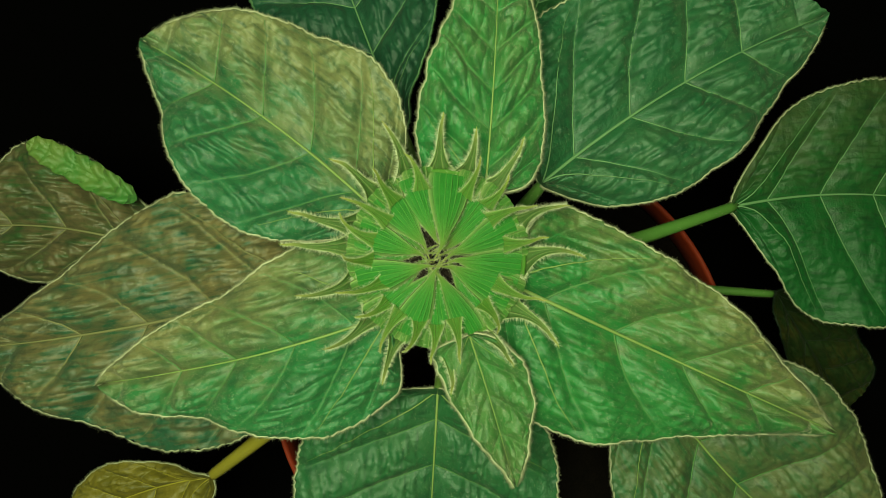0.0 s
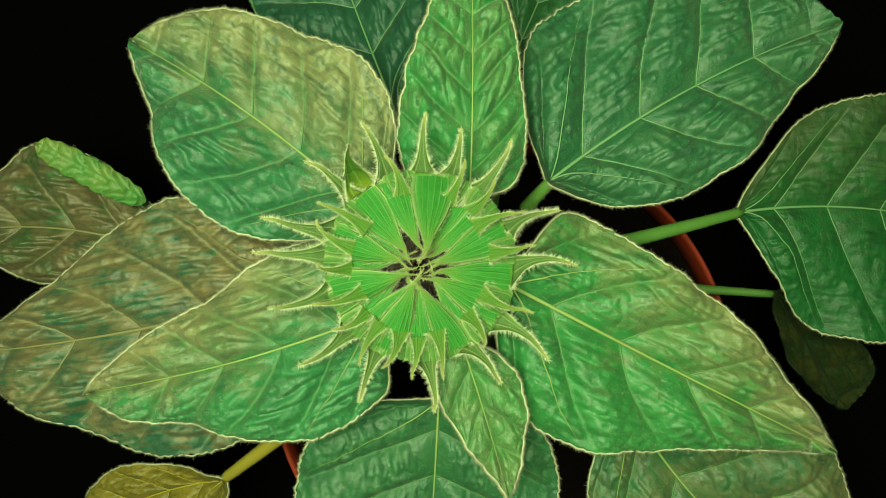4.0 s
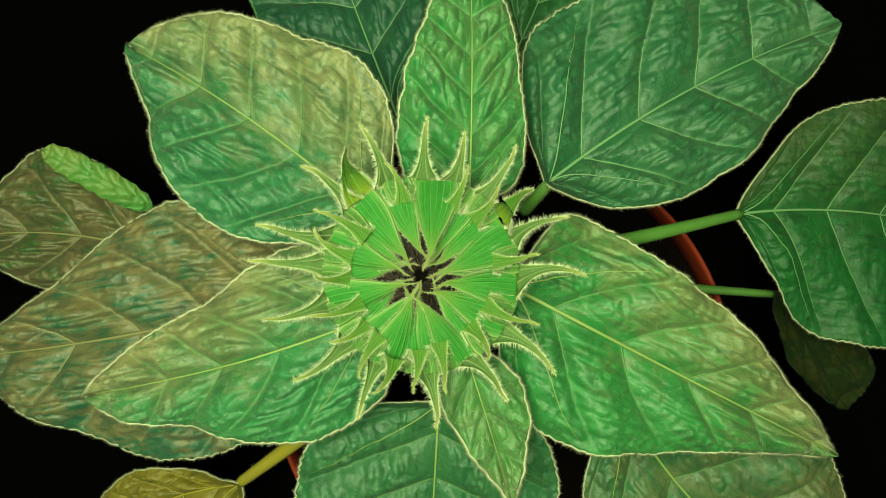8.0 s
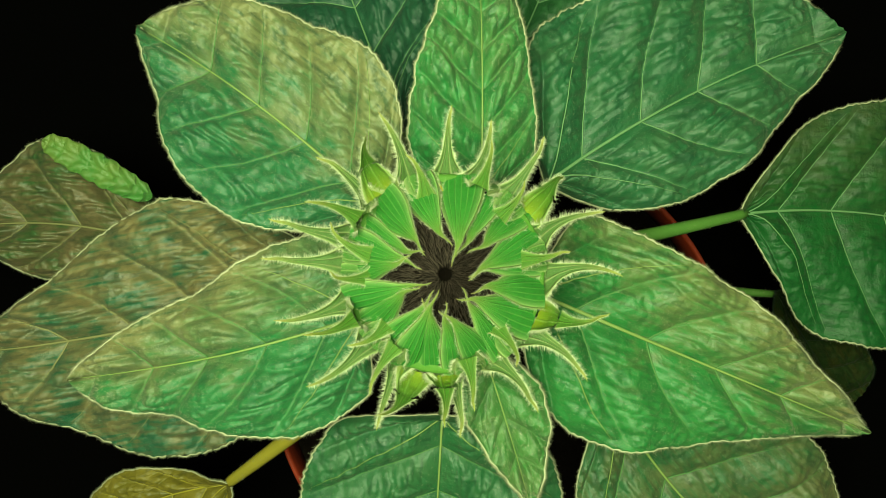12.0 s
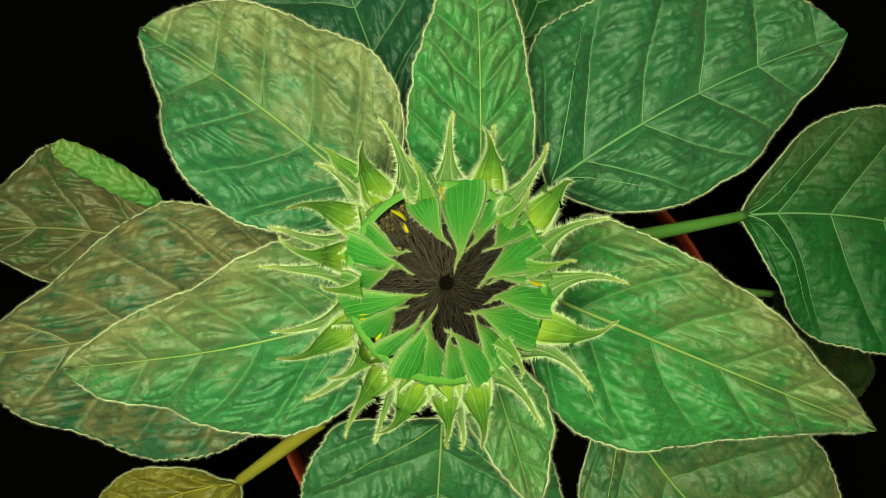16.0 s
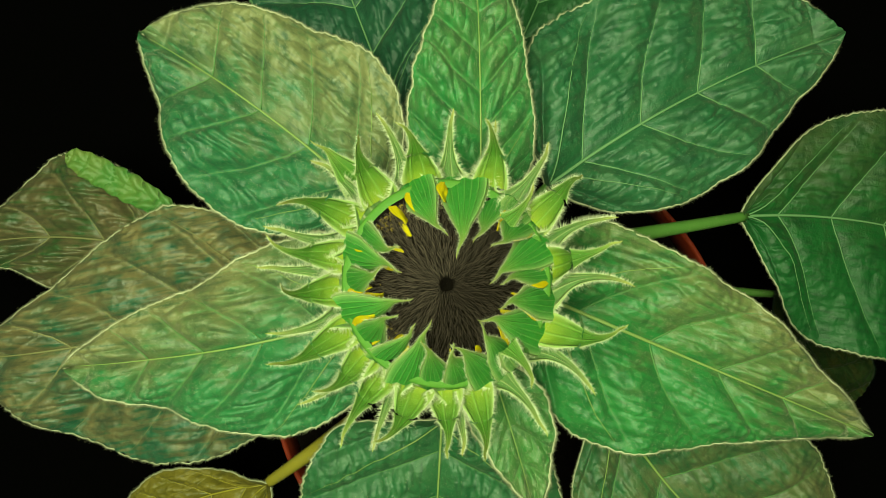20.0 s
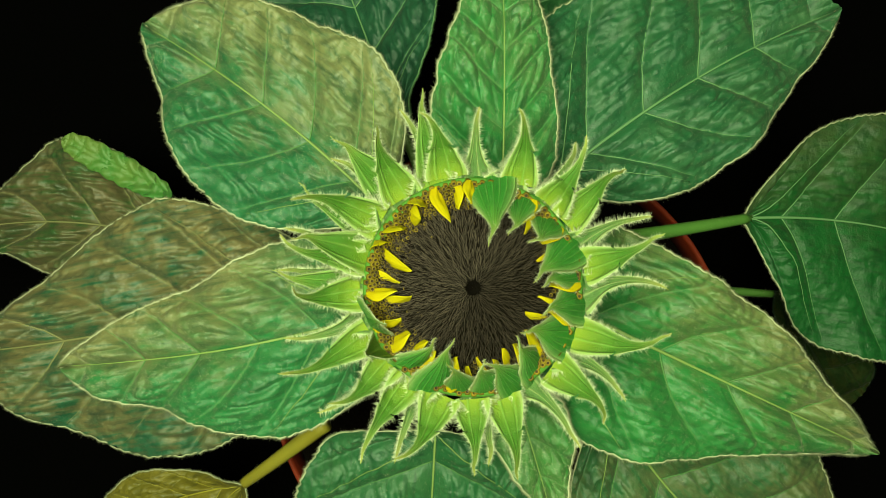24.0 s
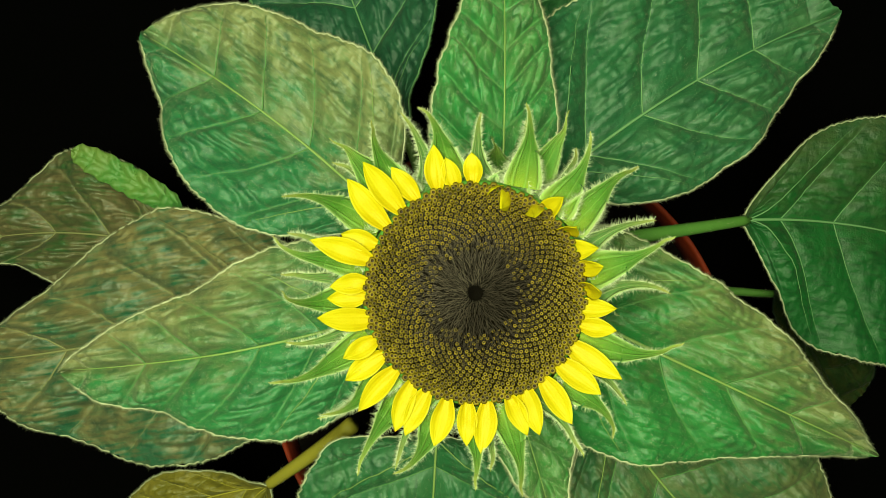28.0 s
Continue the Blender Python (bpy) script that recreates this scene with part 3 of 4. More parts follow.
part("disc", mesh_of("disc", dv, df, [DISC_DARK]), head, "dark brown disc of the flower")
pv, pf = tube([(0, 0, -0.018), (0, 0, -0.05), (0, -0.001, -0.075)], [0.008, 0.0052, 0.0048], 14)
part("peduncle", mesh_of("peduncle", pv, pf, [STEM]), head, "stalk of the flower head")


def dome_z(r):
    f = r / 0.0352
    return 0.0002 + 0.0022 * (1 - f * f) - 0.05 * max(0, 0.12 - f)


# bristles lie over the disc and lean to its centre
rng = random.Random(4)
bv, bf = [], []
N_BRISTLE = 8200
for i in range(N_BRISTLE):
    r = 0.0326 * math.sqrt((i + 0.5) / N_BRISTLE)
    a = i * 2.399963 + rng.uniform(-0.05, 0.05)
    if r < 0.0032:
        continue
    p = Vector((r * math.cos(a), r * math.sin(a), dome_z(r)))
    lean = rng.uniform(0.0024, 0.0042)
    turn = a + math.pi + rng.uniform(-0.35, 0.35)
    lean = min(lean, max(0.0002, r - 0.0022))
    tip = p + Vector((lean * math.cos(turn), lean * math.sin(turn), rng.uniform(0.0010, 0.0021)))
    add_hair(bv, bf, p, tip, rng.uniform(0.00009, 0.00015))
tagged(part("bristles", mesh_of("bristles", bv, bf, [BRISTLE], smooth=False), head, "dark brown bristles leaning to the disc's centre"), kind="stuff")


# disc florets: small brown cups with a yellow lip
def floret_mesh(scale):
    prof = [(0.00045, 0.0), (0.00072, 0.0012), (0.00086, 0.0018), (0.00074, 0.0023), (0.00040, 0.00245), (0.00014, 0.0022)]
    v, f = lathe([(r * scale, z * scale) for r, z in prof], 10)
    v = [(x * (1.0 if (k % 10) % 2 else 0.84), y * (1.0 if (k % 10) % 2 else 0.84), z) if 20 <= k < 50 else (x, y, z) for k, (x, y, z) in enumerate(v)]
    slots = [0] * 20 + [1] * 20 + [0] * 10
    f.append(tuple(50 + k for k in range(10)))
    return v, f, slots + [0]


N_FLORET = 1640
fv, ff, fs = floret_mesh(1.0)
FLORET = mesh_of("floret", fv, ff, [FLORET_CUP, FLORET_LIP], fs)
florets, rings = [], [[] for _ in range(5)]
rng = random.Random(17)
FIRST = 240
for i in range(FIRST, N_FLORET):
    r = 0.0356 * math.sqrt((i + 0.5) / N_FLORET)
    a = i * 2.399963
    a += rng.uniform(-0.00009, 0.00009) / r
    m = Matrix.Translation((r * math.cos(a), r * math.sin(a), dome_z(r) + (rng.uniform(-0.0010, 0.0002) if i < 760 else rng.uniform(-0.0003, 0.0002)))) @ Matrix.Rotation(a, 4, "Z") @ Matrix.Rotation(-0.25 + rng.uniform(-0.09, 0.09), 4, "Y") @ Matrix.Rotation(rng.uniform(-0.09, 0.09), 4, "X") @ Matrix.Scale(rng.uniform(0.92, 1.10), 4)
    if i >= N_FLORET - 300:
        m = m @ Matrix.Scale(1.05 + 0.32 * max(0.0, (r - 0.029) / 0.006) ** 2, 4)
        florets.append((part("floret", FLORET, head, "", m), m, r))
    else:
        rings[min(4, int((i - FIRST) * 5 / (N_FLORET - 300 - FIRST)))].append(m)
ring_obs = []
for k, ms in enumerate(rings):
    v, f, sl = [], [], []
    for m in ms:
        size = 0.76 + 0.06 * k
        o = len(v)
        v.extend(m @ (Vector(p) * size) for p in fv)
        f.extend(tuple(o + q for q in face) for face in ff)
        sl.extend(fs)
    ob = tagged(part("floret_ring", mesh_of("floret_ring", v, f, [FLORET_CUP, FLORET_LIP], sl), head, "ring of unopened brown disc florets"), kind="stuff")
    ring_obs.append((ob, 0.5 + 0.09 * k))


# ---- bracts and petals ----
def bract(name, length, width, outline, curl, channel, sweep, wiggle, mats, hairs, hair_len, seed, end=0.02, hair_w=0.00009, nu=26, nv=10, face_hair=0.0, ribs=5, lift_edge=0.0, thread=0.00028, span=(0.0, 1.0)):
    """A bract along x with its inner face up. outline: relative half-widths at even steps from base to tip. curl bends it
    towards its inner face, sweep to one side (radians); channel hollows it across. Returns the mesh and the pose of its end."""
    rng = random.Random(seed)
    step = length / nu
    p, grid, uvs, spine = Vector((0, 0, 0)), [], [], []
    for i in range(nu + 1):
        s = i / nu
        late = max(0.0, s - 0.62) / 0.38
        pitch = curl * s
        yaw = sweep * s ** 1.6 + wiggle * late * math.cos(5.2 * late)
        t = Vector((math.cos(pitch) * math.cos(yaw), math.cos(pitch) * math.sin(yaw), math.sin(pitch)))
        side = Vector((-math.sin(yaw), math.cos(yaw), 0))
        nrm = t.cross(side)
        x = s * (len(outline) - 1)
        k = min(len(outline) - 2, int(x))
        w = 0.5 * width * (outline[k] + (outline[k + 1] - outline[k]) * (x - k)) + thread * (1.0 if s < 0.9 else 1.0 - 7.0 * (s - 0.9)) * min(1.0, 2 * s)
        for j in range(nv + 1):
            v = 2 * j / nv - 1
            rib = 0.00042 * abs(math.sin(v * math.pi * ribs * 0.5)) * min(1, w / 0.003)
            warp = 0.0007 * noise.noise(Vector((s * 4, v * 1.5, seed))) * min(1, 4 * s) * min(1, w / 0.003)
            grid.append(p + side * (v * w) + nrm * (channel * min(1.0, 0.25 + 2.5 * s) * w * v * v + lift_edge * w * max(0.0, abs(v) - 0.6) + rib + warp))
            uvs.append((span[0] + (span[1] - span[0]) * s, (v + 1) / 2))
        spine.append((p.copy(), t, side, nrm, w))
        p = p + t * step
    wd, cnt = nv + 1, len(grid)
    thick = 0.00050
    verts = grid + [q - spine[k // wd][3] * thick * (1 - 0.6 * (k // wd) / nu) for k, q in enumerate(grid)]
    uvs = uvs + uvs
    faces, slots = [], []
    for i in range(nu):
        for j in range(nv):
            q = (i * wd + j, (i + 1) * wd + j, (i + 1) * wd + j + 1, i * wd + j + 1)
            faces += [q, tuple(k + cnt for k in reversed(q))]
            slots += [2, 0]
        for j, flip in ((0, False), (nv, True)):
            q = (i * wd + j, i * wd + j + cnt, (i + 1) * wd + j + cnt, (i + 1) * wd + j)
            faces.append(tuple(reversed(q)) if flip else q)
            slots.append(0)
    for h in range(hairs):
        s = rng.random() * 0.97
        i = int(s * nu)
        _, t, side, nrm, w = spine[i]
        sg = rng.choice((-1, 1))
        if rng.random() < face_hair:
            j = rng.randrange(1, nv)
            d = -nrm * rng.uniform(0.5, 1.0) + side * sg * rng.uniform(0.0, 0.8) + t * rng.uniform(0.0, 0.9)
            size = 0.55
        else:
            j = nv if sg > 0 else 0
            d = side * sg * rng.uniform(0.7, 1.0) + nrm * rng.uniform(-0.9, 0.5) + t * rng.uniform(-0.1, 0.7)
            size = 1.0
        q = grid[i * wd + j].lerp(grid[min(nu, i + 1) * wd + j], s * nu - i)
        n0 = len(faces)
        add_hair(verts, faces, q, q + d.normalized() * hair_len * size * rng.uniform(0.4, 1.0) * (1.0 - end * s), hair_w)
        slots += [1] * (len(faces) - n0)
    uvs += [(0.5, 0.5)] * (len(verts) - len(uvs))
    q, t, side, nrm, _ = spine[-1]
    tip = Matrix(((t.x, side.x, nrm.x, q.x), (t.y, side.y, nrm.y, q.y), (t.z, side.z, nrm.z, q.z), (0, 0, 0, 1)))
    return mesh_of(name, verts, faces, mats, slots, uvs), tip


def petal_mesh(length, width, cup_, curl, seed):
    rng = random.Random(seed)
    nu, nv = 20, 12
    grid, uvs = [], []
    lean = rng.uniform(-0.14, 0.14)
    point = rng.uniform(1.7, 2.4)
    for i in range(nu + 1):
        s = i / nu
        w = 0.5 * width * max(0.02, (0.50 + 0.50 * math.sin(math.pi * min(0.5, s * 1.15))) * (1 - max(0, (s - 0.42) / 0.58) ** point))
        for j in range(nv + 1):
            v = 2 * j / nv - 1
            ridge = 0.00022 * math.cos(v * math.pi * 3) * (1 - s) + 0.0007 * noise.noise(Vector((s * 2.6, v * 1.2, seed * 2.3)))
            hollow = cup_ * (1 - 0.7 * s)
            grid.append(Vector((length * s, v * w * (1 - 0.25 * hollow * v * v) + lean * length * s * s, hollow * w * v * v * 1.1 + curl * length * s * s + ridge)))
            uvs.append((s, (v + 1) / 2))
    cnt, wd = len(grid), nv + 1
    verts = grid + [p - Vector((0, 0, 0.00028)) for p in grid]
    faces = []
    for i in range(nu):
        for j in range(nv):
            q = (i * wd + j, (i + 1) * wd + j, (i + 1) * wd + j + 1, i * wd + j + 1)
            faces += [q, tuple(k + cnt for k in reversed(q))]
        for j, flip in ((0, False), (nv, True)):
            q = (i * wd + j, i * wd + j + cnt, (i + 1) * wd + j + cnt, (i + 1) * wd + j)
            faces.append(tuple(reversed(q)) if flip else q)
    return mesh_of("petal", verts, faces, [PETAL], uvs=uvs + uvs)


def hinge(phi, radius, z, lift, turn=0.0, yaw=0.0):
    """A pose at the rim in the direction phi; lift 0 lies outwards, 90 stands up, 180 lies over the disc."""
    return pose(0, 0, 0, 0, 0, phi) @ Matrix.Translation((radius, 0, z)) @ pose(0, 0, 0, 0, -lift, 0) @ pose(0, 0, 0, turn, 0, 0) @ pose(0, 0, 0, 0, 0, yaw)


rng = random.Random(11)
inner, middle, outer, petals = [], [], [], []
# inner scales: direction, reach over the disc when half open, width in mm
INNER_ROWS = ((-8, 0.66, 16.5), (9, 0.60, 13.5), (23, 0.80, 17.0), (41, 0.50, 15.0), (61, 0.60, 14.5), (81, 0.90, 19.0), (108, 0.73, 16.0), (131, 0.74, 17.5), (151, 0.55, 13.0), (163, 0.68, 16.0),
              (180, 0.52, 13.5), (198, 0.80, 18.0), (215, 0.57, 14.5), (231, 0.62, 13.5), (248, 0.80, 16.5), (265, 0.62, 14.0), (281, 0.56, 16.0), (294, 0.68, 14.0), (308, 0.60, 15.0), (333, 0.78, 19.0))
SCALE_LINE = (1.0, 1.03, 1.01, 0.97, 0.91, 0.84, 0.76, 0.67, 0.57, 0.46, 0.35, 0.24, 0.14, 0.06, 0.01, 0.0, 0.0)
for k, (phi, reach, wide) in enumerate(INNER_ROWS):
    size = 0.0362 * max(0.97, min(1.18, 1.28 * reach))
    me, _ = bract("inner_bract", size, 0.90 * wide / 1000, SCALE_LINE, 0.45, 0.42, rng.uniform(-0.16, 0.16), rng.uniform(0.5, 1.1) * rng.choice((-1, 1)), [INNER, DOWN, FACE], 380, 0.0019, 20 + k, end=0.3, hair_w=0.00005, face_hair=0.35, ribs=7)
    inner.append((part("inner_bract", me, head, "broad green scale with pale nerves and hairy edge"), phi, reach, size, rng.uniform(-1, 1)))
# middle bracts: direction, the second at which they open, length in mm, sideways lean in degrees
MIDDLE_ROWS = ((10, 19.0, 27, 6), (35, 7.0, 31, 10), (46, 22.5, 25, 8), (66, 12.5, 27, 14), (103, 17.8, 25, -2), (128, 1.5, 29, -8), (145, 12.0, 33, 8), (165, 14.5, 28, 8), (183, 17.3, 27, 4),
               (205, 12.0, 33, 6), (235, 13.3, 29, -4), (222, 15.5, 25, 4), (254, 8.5, 27, -6), (269, 11.0, 24, 6), (285, 13.0, 29, 0), (315, 21.5, 28, 10), (335, 10.8, 32, 10))
BODY_LINE = (0.98, 1.0, 0.97, 0.91, 0.84, 0.75, 0.66, 0.57)
TAIL_LINE = (1.0, 0.80, 0.61, 0.45, 0.33, 0.24, 0.17, 0.12, 0.08, 0.05, 0.02, 0.0)
for k, (phi, t0, size, lean) in enumerate(MIDDLE_ROWS):
    wide = rng.uniform(0.0118, 0.0138)
    me, end = bract("middle_bract", size * 0.00047, wide, BODY_LINE, 0.55, 0.35, 0.0, 0.0, [MIDDLE, DOWN, FACE], 420, 0.0030, 40 + k, end=0.1, hair_w=0.000055, face_hair=0.30, nu=12, lift_edge=0.3, thread=0.0, span=(0.0, 0.4))
    body = part("middle_bract", me, head, "green hairy bract folding back from the bud")
    me, _ = bract("bract_tip", size * 0.00070, wide * 0.57, TAIL_LINE, -0.45 + rng.uniform(0, 1.1), 0.5, rng.uniform(0.3, 0.95) * rng.choice((-1, 1)), rng.uniform(-0.8, 0.8), [MIDDLE, DOWN, FACE], 240, 0.0028, 140 + k, end=0.5, hair_w=0.000055, face_hair=0.15, nu=20, nv=6, ribs=3, span=(0.4, 1.0))
    tail = part("bract_tip", me, head, "long thread-like hairy tip of a bract")
    middle.append((body, tail, end, phi, t0, lean, rng.uniform(-1, 1)))
# outer bracts: direction, length in mm, lean and sideways sweep in degrees
OUTER_ROWS = ((88, 27, 4, -6), (50, 28, 4, 12), (21, 30, 16, -34), (-4, 32, 28, -40), (-38, 31, 22, -36), (-62, 30, 26, -30), (-88, 26, 16, -10), (-117, 29, 2, 8), (-140, 32, 12, -26),
              (196, 31, 8, -20), (171, 33, 14, -10), (157, 33, 18, -14), (138, 30, -14, 14), (113, 30, -14, 18), (72, 25, -6, 16))
OUTER_LINE = (1.0, 0.86, 0.66, 0.46, 0.32, 0.23, 0.17, 0.13, 0.10, 0.075, 0.055, 0.035, 0.015, 0.0)
for k, (phi, size, lean, sweep) in enumerate(OUTER_ROWS):
    me, _ = bract("outer_bract", size / 1000, rng.uniform(0.0130, 0.0165), OUTER_LINE, -0.45 + rng.uniform(-0.2, 0.5), 0.45, radians(1.5 * sweep), rng.uniform(-0.7, 0.7), [OUTER, DOWN, OUTER], 520, 0.0037, 60 + k, end=0.40, hair_w=0.00008, face_hair=0.10, ribs=3, lift_edge=0.6)
    outer.append((part("outer_bract", me, head, "narrow bristly bract bent outwards"), phi, lean, rng.uniform(-1, 1)))
# ray petals: direction and length in mm
PETAL_ROWS = ((132, 20.5), (122, 13.5), (110, 14.5), (101, 11.0), (91, 10.0), (81, 11.5), (70, 14.0), (56, 12.0), (48, 13.5), (35, 12.0), (23, 14.5), (13, 12.0), (3, 13.5), (-8, 15.5), (-17, 12.0), (-29, 21.5),
              (-40, 18.0), (-52, 17.5), (-63, 17.0), (-72, 14.0), (-84, 16.5), (-94, 14.0), (-105, 15.5), (-116, 16.0), (-125, 16.5), (-136, 18.0), (-146, 15.0), (-155, 12.5), (-166, 19.5), (-178, 12.5),
              (175, 12.5), (163, 20.5), (154, 12.0), (143, 20.0))
for k, (phi, size) in enumerate(PETAL_ROWS):
    me = petal_mesh(size / 1000, 0.0052 + 0.00017 * size + rng.uniform(-0.0004, 0.0005), 0.60, rng.uniform(-0.02, 0.10), 80 + k)
    petals.append((part("ray_petal", me, head, "bright yellow ray petal"), phi % 360, rng.uniform(-1, 1)))

# ---- pot, soil, floor ----
POT_X, POT_Y = 0.0372, -0.0785
pot = tagged(new("flower_pot"), "orange-red clay flower pot with dark soil inside", "flower pot")
pot.location = (POT_X, POT_Y, 0)
pv, pf = lathe([(0.0, 0.0), (0.095, 0.0), (0.100, 0.003), (0.135, 0.115), (0.142, 0.115), (0.142, 0.119), (0.128, 0.119), (0.094, 0.010), (0.0, 0.010)], 96)
part("body", mesh_of("body", pv, pf, [TERRACOTTA]), pot)
pv, pf = lathe([(0.1425, 0.116), (0.1435, 0.119), (0.1462, 0.144), (0.1466, 0.148), (0.1460, 0.1500), (0.1440, 0.1498), (0.1432, 0.147), (0.1385, 0.119), (0.1425, 0.116)], 96)
part("rim", mesh_of("rim", pv, pf, [TERRACOTTA]), pot, "rounded orange-red rim of the pot")
rng = random.Random(9)
sv, sf = lathe([(0.1375 * f, 0.0) for f in (1.0, 0.93, 0.86, 0.79, 0.72, 0.65, 0.58, 0.51, 0.44, 0.37, 0.3, 0.23, 0.16, 0.1, 0.04)], 72)
sv = [(x, y, 0.0045 * noise.noise(Vector((x * 90, y * 90, 1))) + 0.003 * noise.noise(Vector((x * 260, y * 260, 2)))) for x, y, _ in sv]
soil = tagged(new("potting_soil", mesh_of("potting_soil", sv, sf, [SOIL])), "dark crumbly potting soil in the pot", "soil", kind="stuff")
soil.location = (POT_X, POT_Y, SOIL_Z)


def slab(name, low, high, label):
    """A cloth-covered slab between two opposite corners."""
    v = [(x, y, z) for z in (low[2], high[2]) for x, y in ((low[0], low[1]), (high[0], low[1]), (high[0], high[1]), (low[0], high[1]))]
    f = [(3, 2, 1, 0), (4, 5, 6, 7), (0, 1, 5, 4), (1, 2, 6, 5), (2, 3, 7, 6), (3, 0, 4, 7)]
    return tagged(new(name, mesh_of(name, v, f, [FLOOR], smooth=False)), label, name.split("_")[0], kind="structure")


slab("floor", (-1.2, -1.2, -0.05), (1.2, 1.2, 0.0), "black cloth-covered floor under the pot")


# ---- movement ----
def sway(ob, m, rows):
    """Key a leaf by shifts (x, y, z in metres) and a turn in degrees about its own base m."""
    o = m.translation
    walk(ob, [(t, Matrix.Translation((dx, dy, dz)) @ Matrix.Translation(o) @ pose(0, 0, 0, 0, 0, turn) @ Matrix.Translation(-o) @ m) for t, dx, dy, dz, turn in rows])


def curve(t, table):
    """Smooth value from rows of (t, value)."""
    if t <= table[0][0]:
        return table[0][1]
    for (t0, a), (t1, b) in zip(table, table[1:]):
        if t <= t1:
            f = (t - t0) / (t1 - t0)
            return a + (b - a) * f
    return table[-1][1]


def around(phi, table):
    """Value for a direction from rows of (degrees, value), round the circle."""
    rows = [*table, (table[0][0] + 360, table[0][1])]
    return curve((phi - table[0][0]) % 360 + table[0][0], rows)


def motions():
    sway(*leaves["ul"], [
        (0, 0.0011, -0.0028, 0.000, 0.70), (0.5, 0.0003, -0.0032, 0.000, 0.80), (1, -0.0014, -0.0024, 0.000, -0.44), (2, -0.0026, -0.0022, 0.000, 0.15),
        (3, -0.0030, -0.0022, 0.000, 0.86), (3.5, -0.0030, -0.0023, 0.000, 1.02), (5.5, -0.0035, -0.0020, 0.000, 1.43), (7, -0.0034, -0.0025, 0.000, 1.93),
        (9, -0.0036, -0.0030, 0.000, 1.69), (9.5, -0.0037, -0.0021, 0.000, 1.19), (10, -0.0014, -0.0007, 0.000, 2.43), (10.8, -0.0008, 0.0007, 0.000, 0.24),
        (11.5, -0.0012, 0.0012, 0.000, 0.26), (12.5, -0.0013, 0.0009, 0.000, -0.58), (17, 0.0000, -0.0000, 0.000, -0.00), (20, -0.0000, -0.0006, 0.000, 0.36),
        (20.5, 0.0004, -0.0001, 0.000, 0.17), (21, 0.0016, 0.0001, 0.000, -0.21), (21.5, 0.0064, -0.0025, 0.000, 0.07), (23.5, 0.0008, 0.0014, 0.000, -0.82),
        (24, 0.0001, 0.0012, 0.000, -0.64), (25, 0.0002, 0.0002, 0.000, -0.31), (26, 0.0001, -0.0006, 0.000, -0.22), (27, 0.0001, -0.0010, 0.000, -0.21),
        (28, 0.0004, -0.0012, 0.000, 0.04),
    ])
    sway(*leaves["r"], [
        (0, -0.0151, 0.0053, 0.000, -1.91), (0.5, -0.0152, 0.0049, 0.000, -2.01), (1, -0.0146, 0.0042, 0.000, -1.84), (2, -0.0133, 0.0026, 0.000, -0.69),
        (3, -0.0125, 0.0035, 0.000, -2.69), (3.5, -0.0120, 0.0031, 0.000, -3.72), (5.5, -0.0110, 0.0033, 0.000, -4.93), (7, -0.0108, 0.0026, 0.000, -4.73),
        (9, -0.0105, 0.0022, 0.000, -4.42), (9.5, -0.0094, 0.0017, 0.000, -4.01), (10, -0.0058, 0.0025, 0.000, -5.25), (10.8, -0.0029, 0.0036, 0.000, -3.45),
        (11.5, -0.0022, 0.0007, 0.000, -0.28), (12.5, -0.0017, 0.0002, 0.000, 0.08), (14.5, -0.0006, 0.0003, 0.000, 1.05), (17, 0.0000, -0.0000, 0.000, -0.00),
        (19, -0.0002, -0.0004, 0.000, -0.17), (20, -0.0006, -0.0004, 0.000, -0.17), (20.5, 0.0006, -0.0006, 0.000, -0.09), (21, 0.0020, -0.0004, 0.000, 0.25),
        (21.5, 0.0034, -0.0014, 0.000, -0.14), (23.5, 0.0045, -0.0027, 0.000, -2.37), (24, 0.0048, -0.0023, 0.000, -2.48), (26, 0.0046, -0.0032, 0.000, -2.27),
        (27, 0.0045, -0.0034, 0.000, -2.36), (28, 0.0044, -0.0033, 0.000, -2.45),
    ])
    sway(*leaves["l"], [
        (0, 0.0127, 0.0011, 0.000, 3.75), (0.5, 0.0109, 0.0009, 0.000, 3.50), (1, 0.0096, 0.0005, 0.000, 3.46), (2, 0.0084, 0.0004, 0.000, 4.30),
        (3, 0.0074, 0.0014, 0.000, 5.53), (3.5, 0.0071, 0.0013, 0.000, 5.42), (5.5, 0.0061, 0.0004, 0.000, 5.65), (9, 0.0061, 0.0004, 0.000, 5.65),
        (9.5, 0.0058, 0.0009, 0.000, 5.56), (10, 0.0040, 0.0016, 0.000, 4.16), (10.8, 0.0020, 0.0020, 0.000, 3.51), (11.5, 0.0015, 0.0005, 0.000, 3.11),
        (12.5, 0.0007, 0.0004, 0.000, 1.89), (14.5, 0.0000, 0.0000, 0.000, 0.51), (17, 0.0000, -0.0000, 0.000, -0.00), (19, -0.0001, -0.0005, 0.000, -0.24),
        (20, 0.0001, -0.0005, 0.000, -0.21), (20.5, -0.0003, 0.0005, 0.000, -0.26), (21, -0.0002, -0.0000, 0.000, -0.02), (21.5, -0.0002, -0.0014, 0.000, 0.13),
        (23.5, -0.0010, -0.0014, 0.000, -0.76), (24, -0.0012, -0.0014, 0.000, -0.74), (25, -0.0014, -0.0018, 0.000, -0.73), (26, -0.0015, -0.0023, 0.000, -0.47),
        (27, -0.0013, -0.0026, 0.000, -0.46), (28, -0.0011, -0.0026, 0.000, -0.44),
    ])
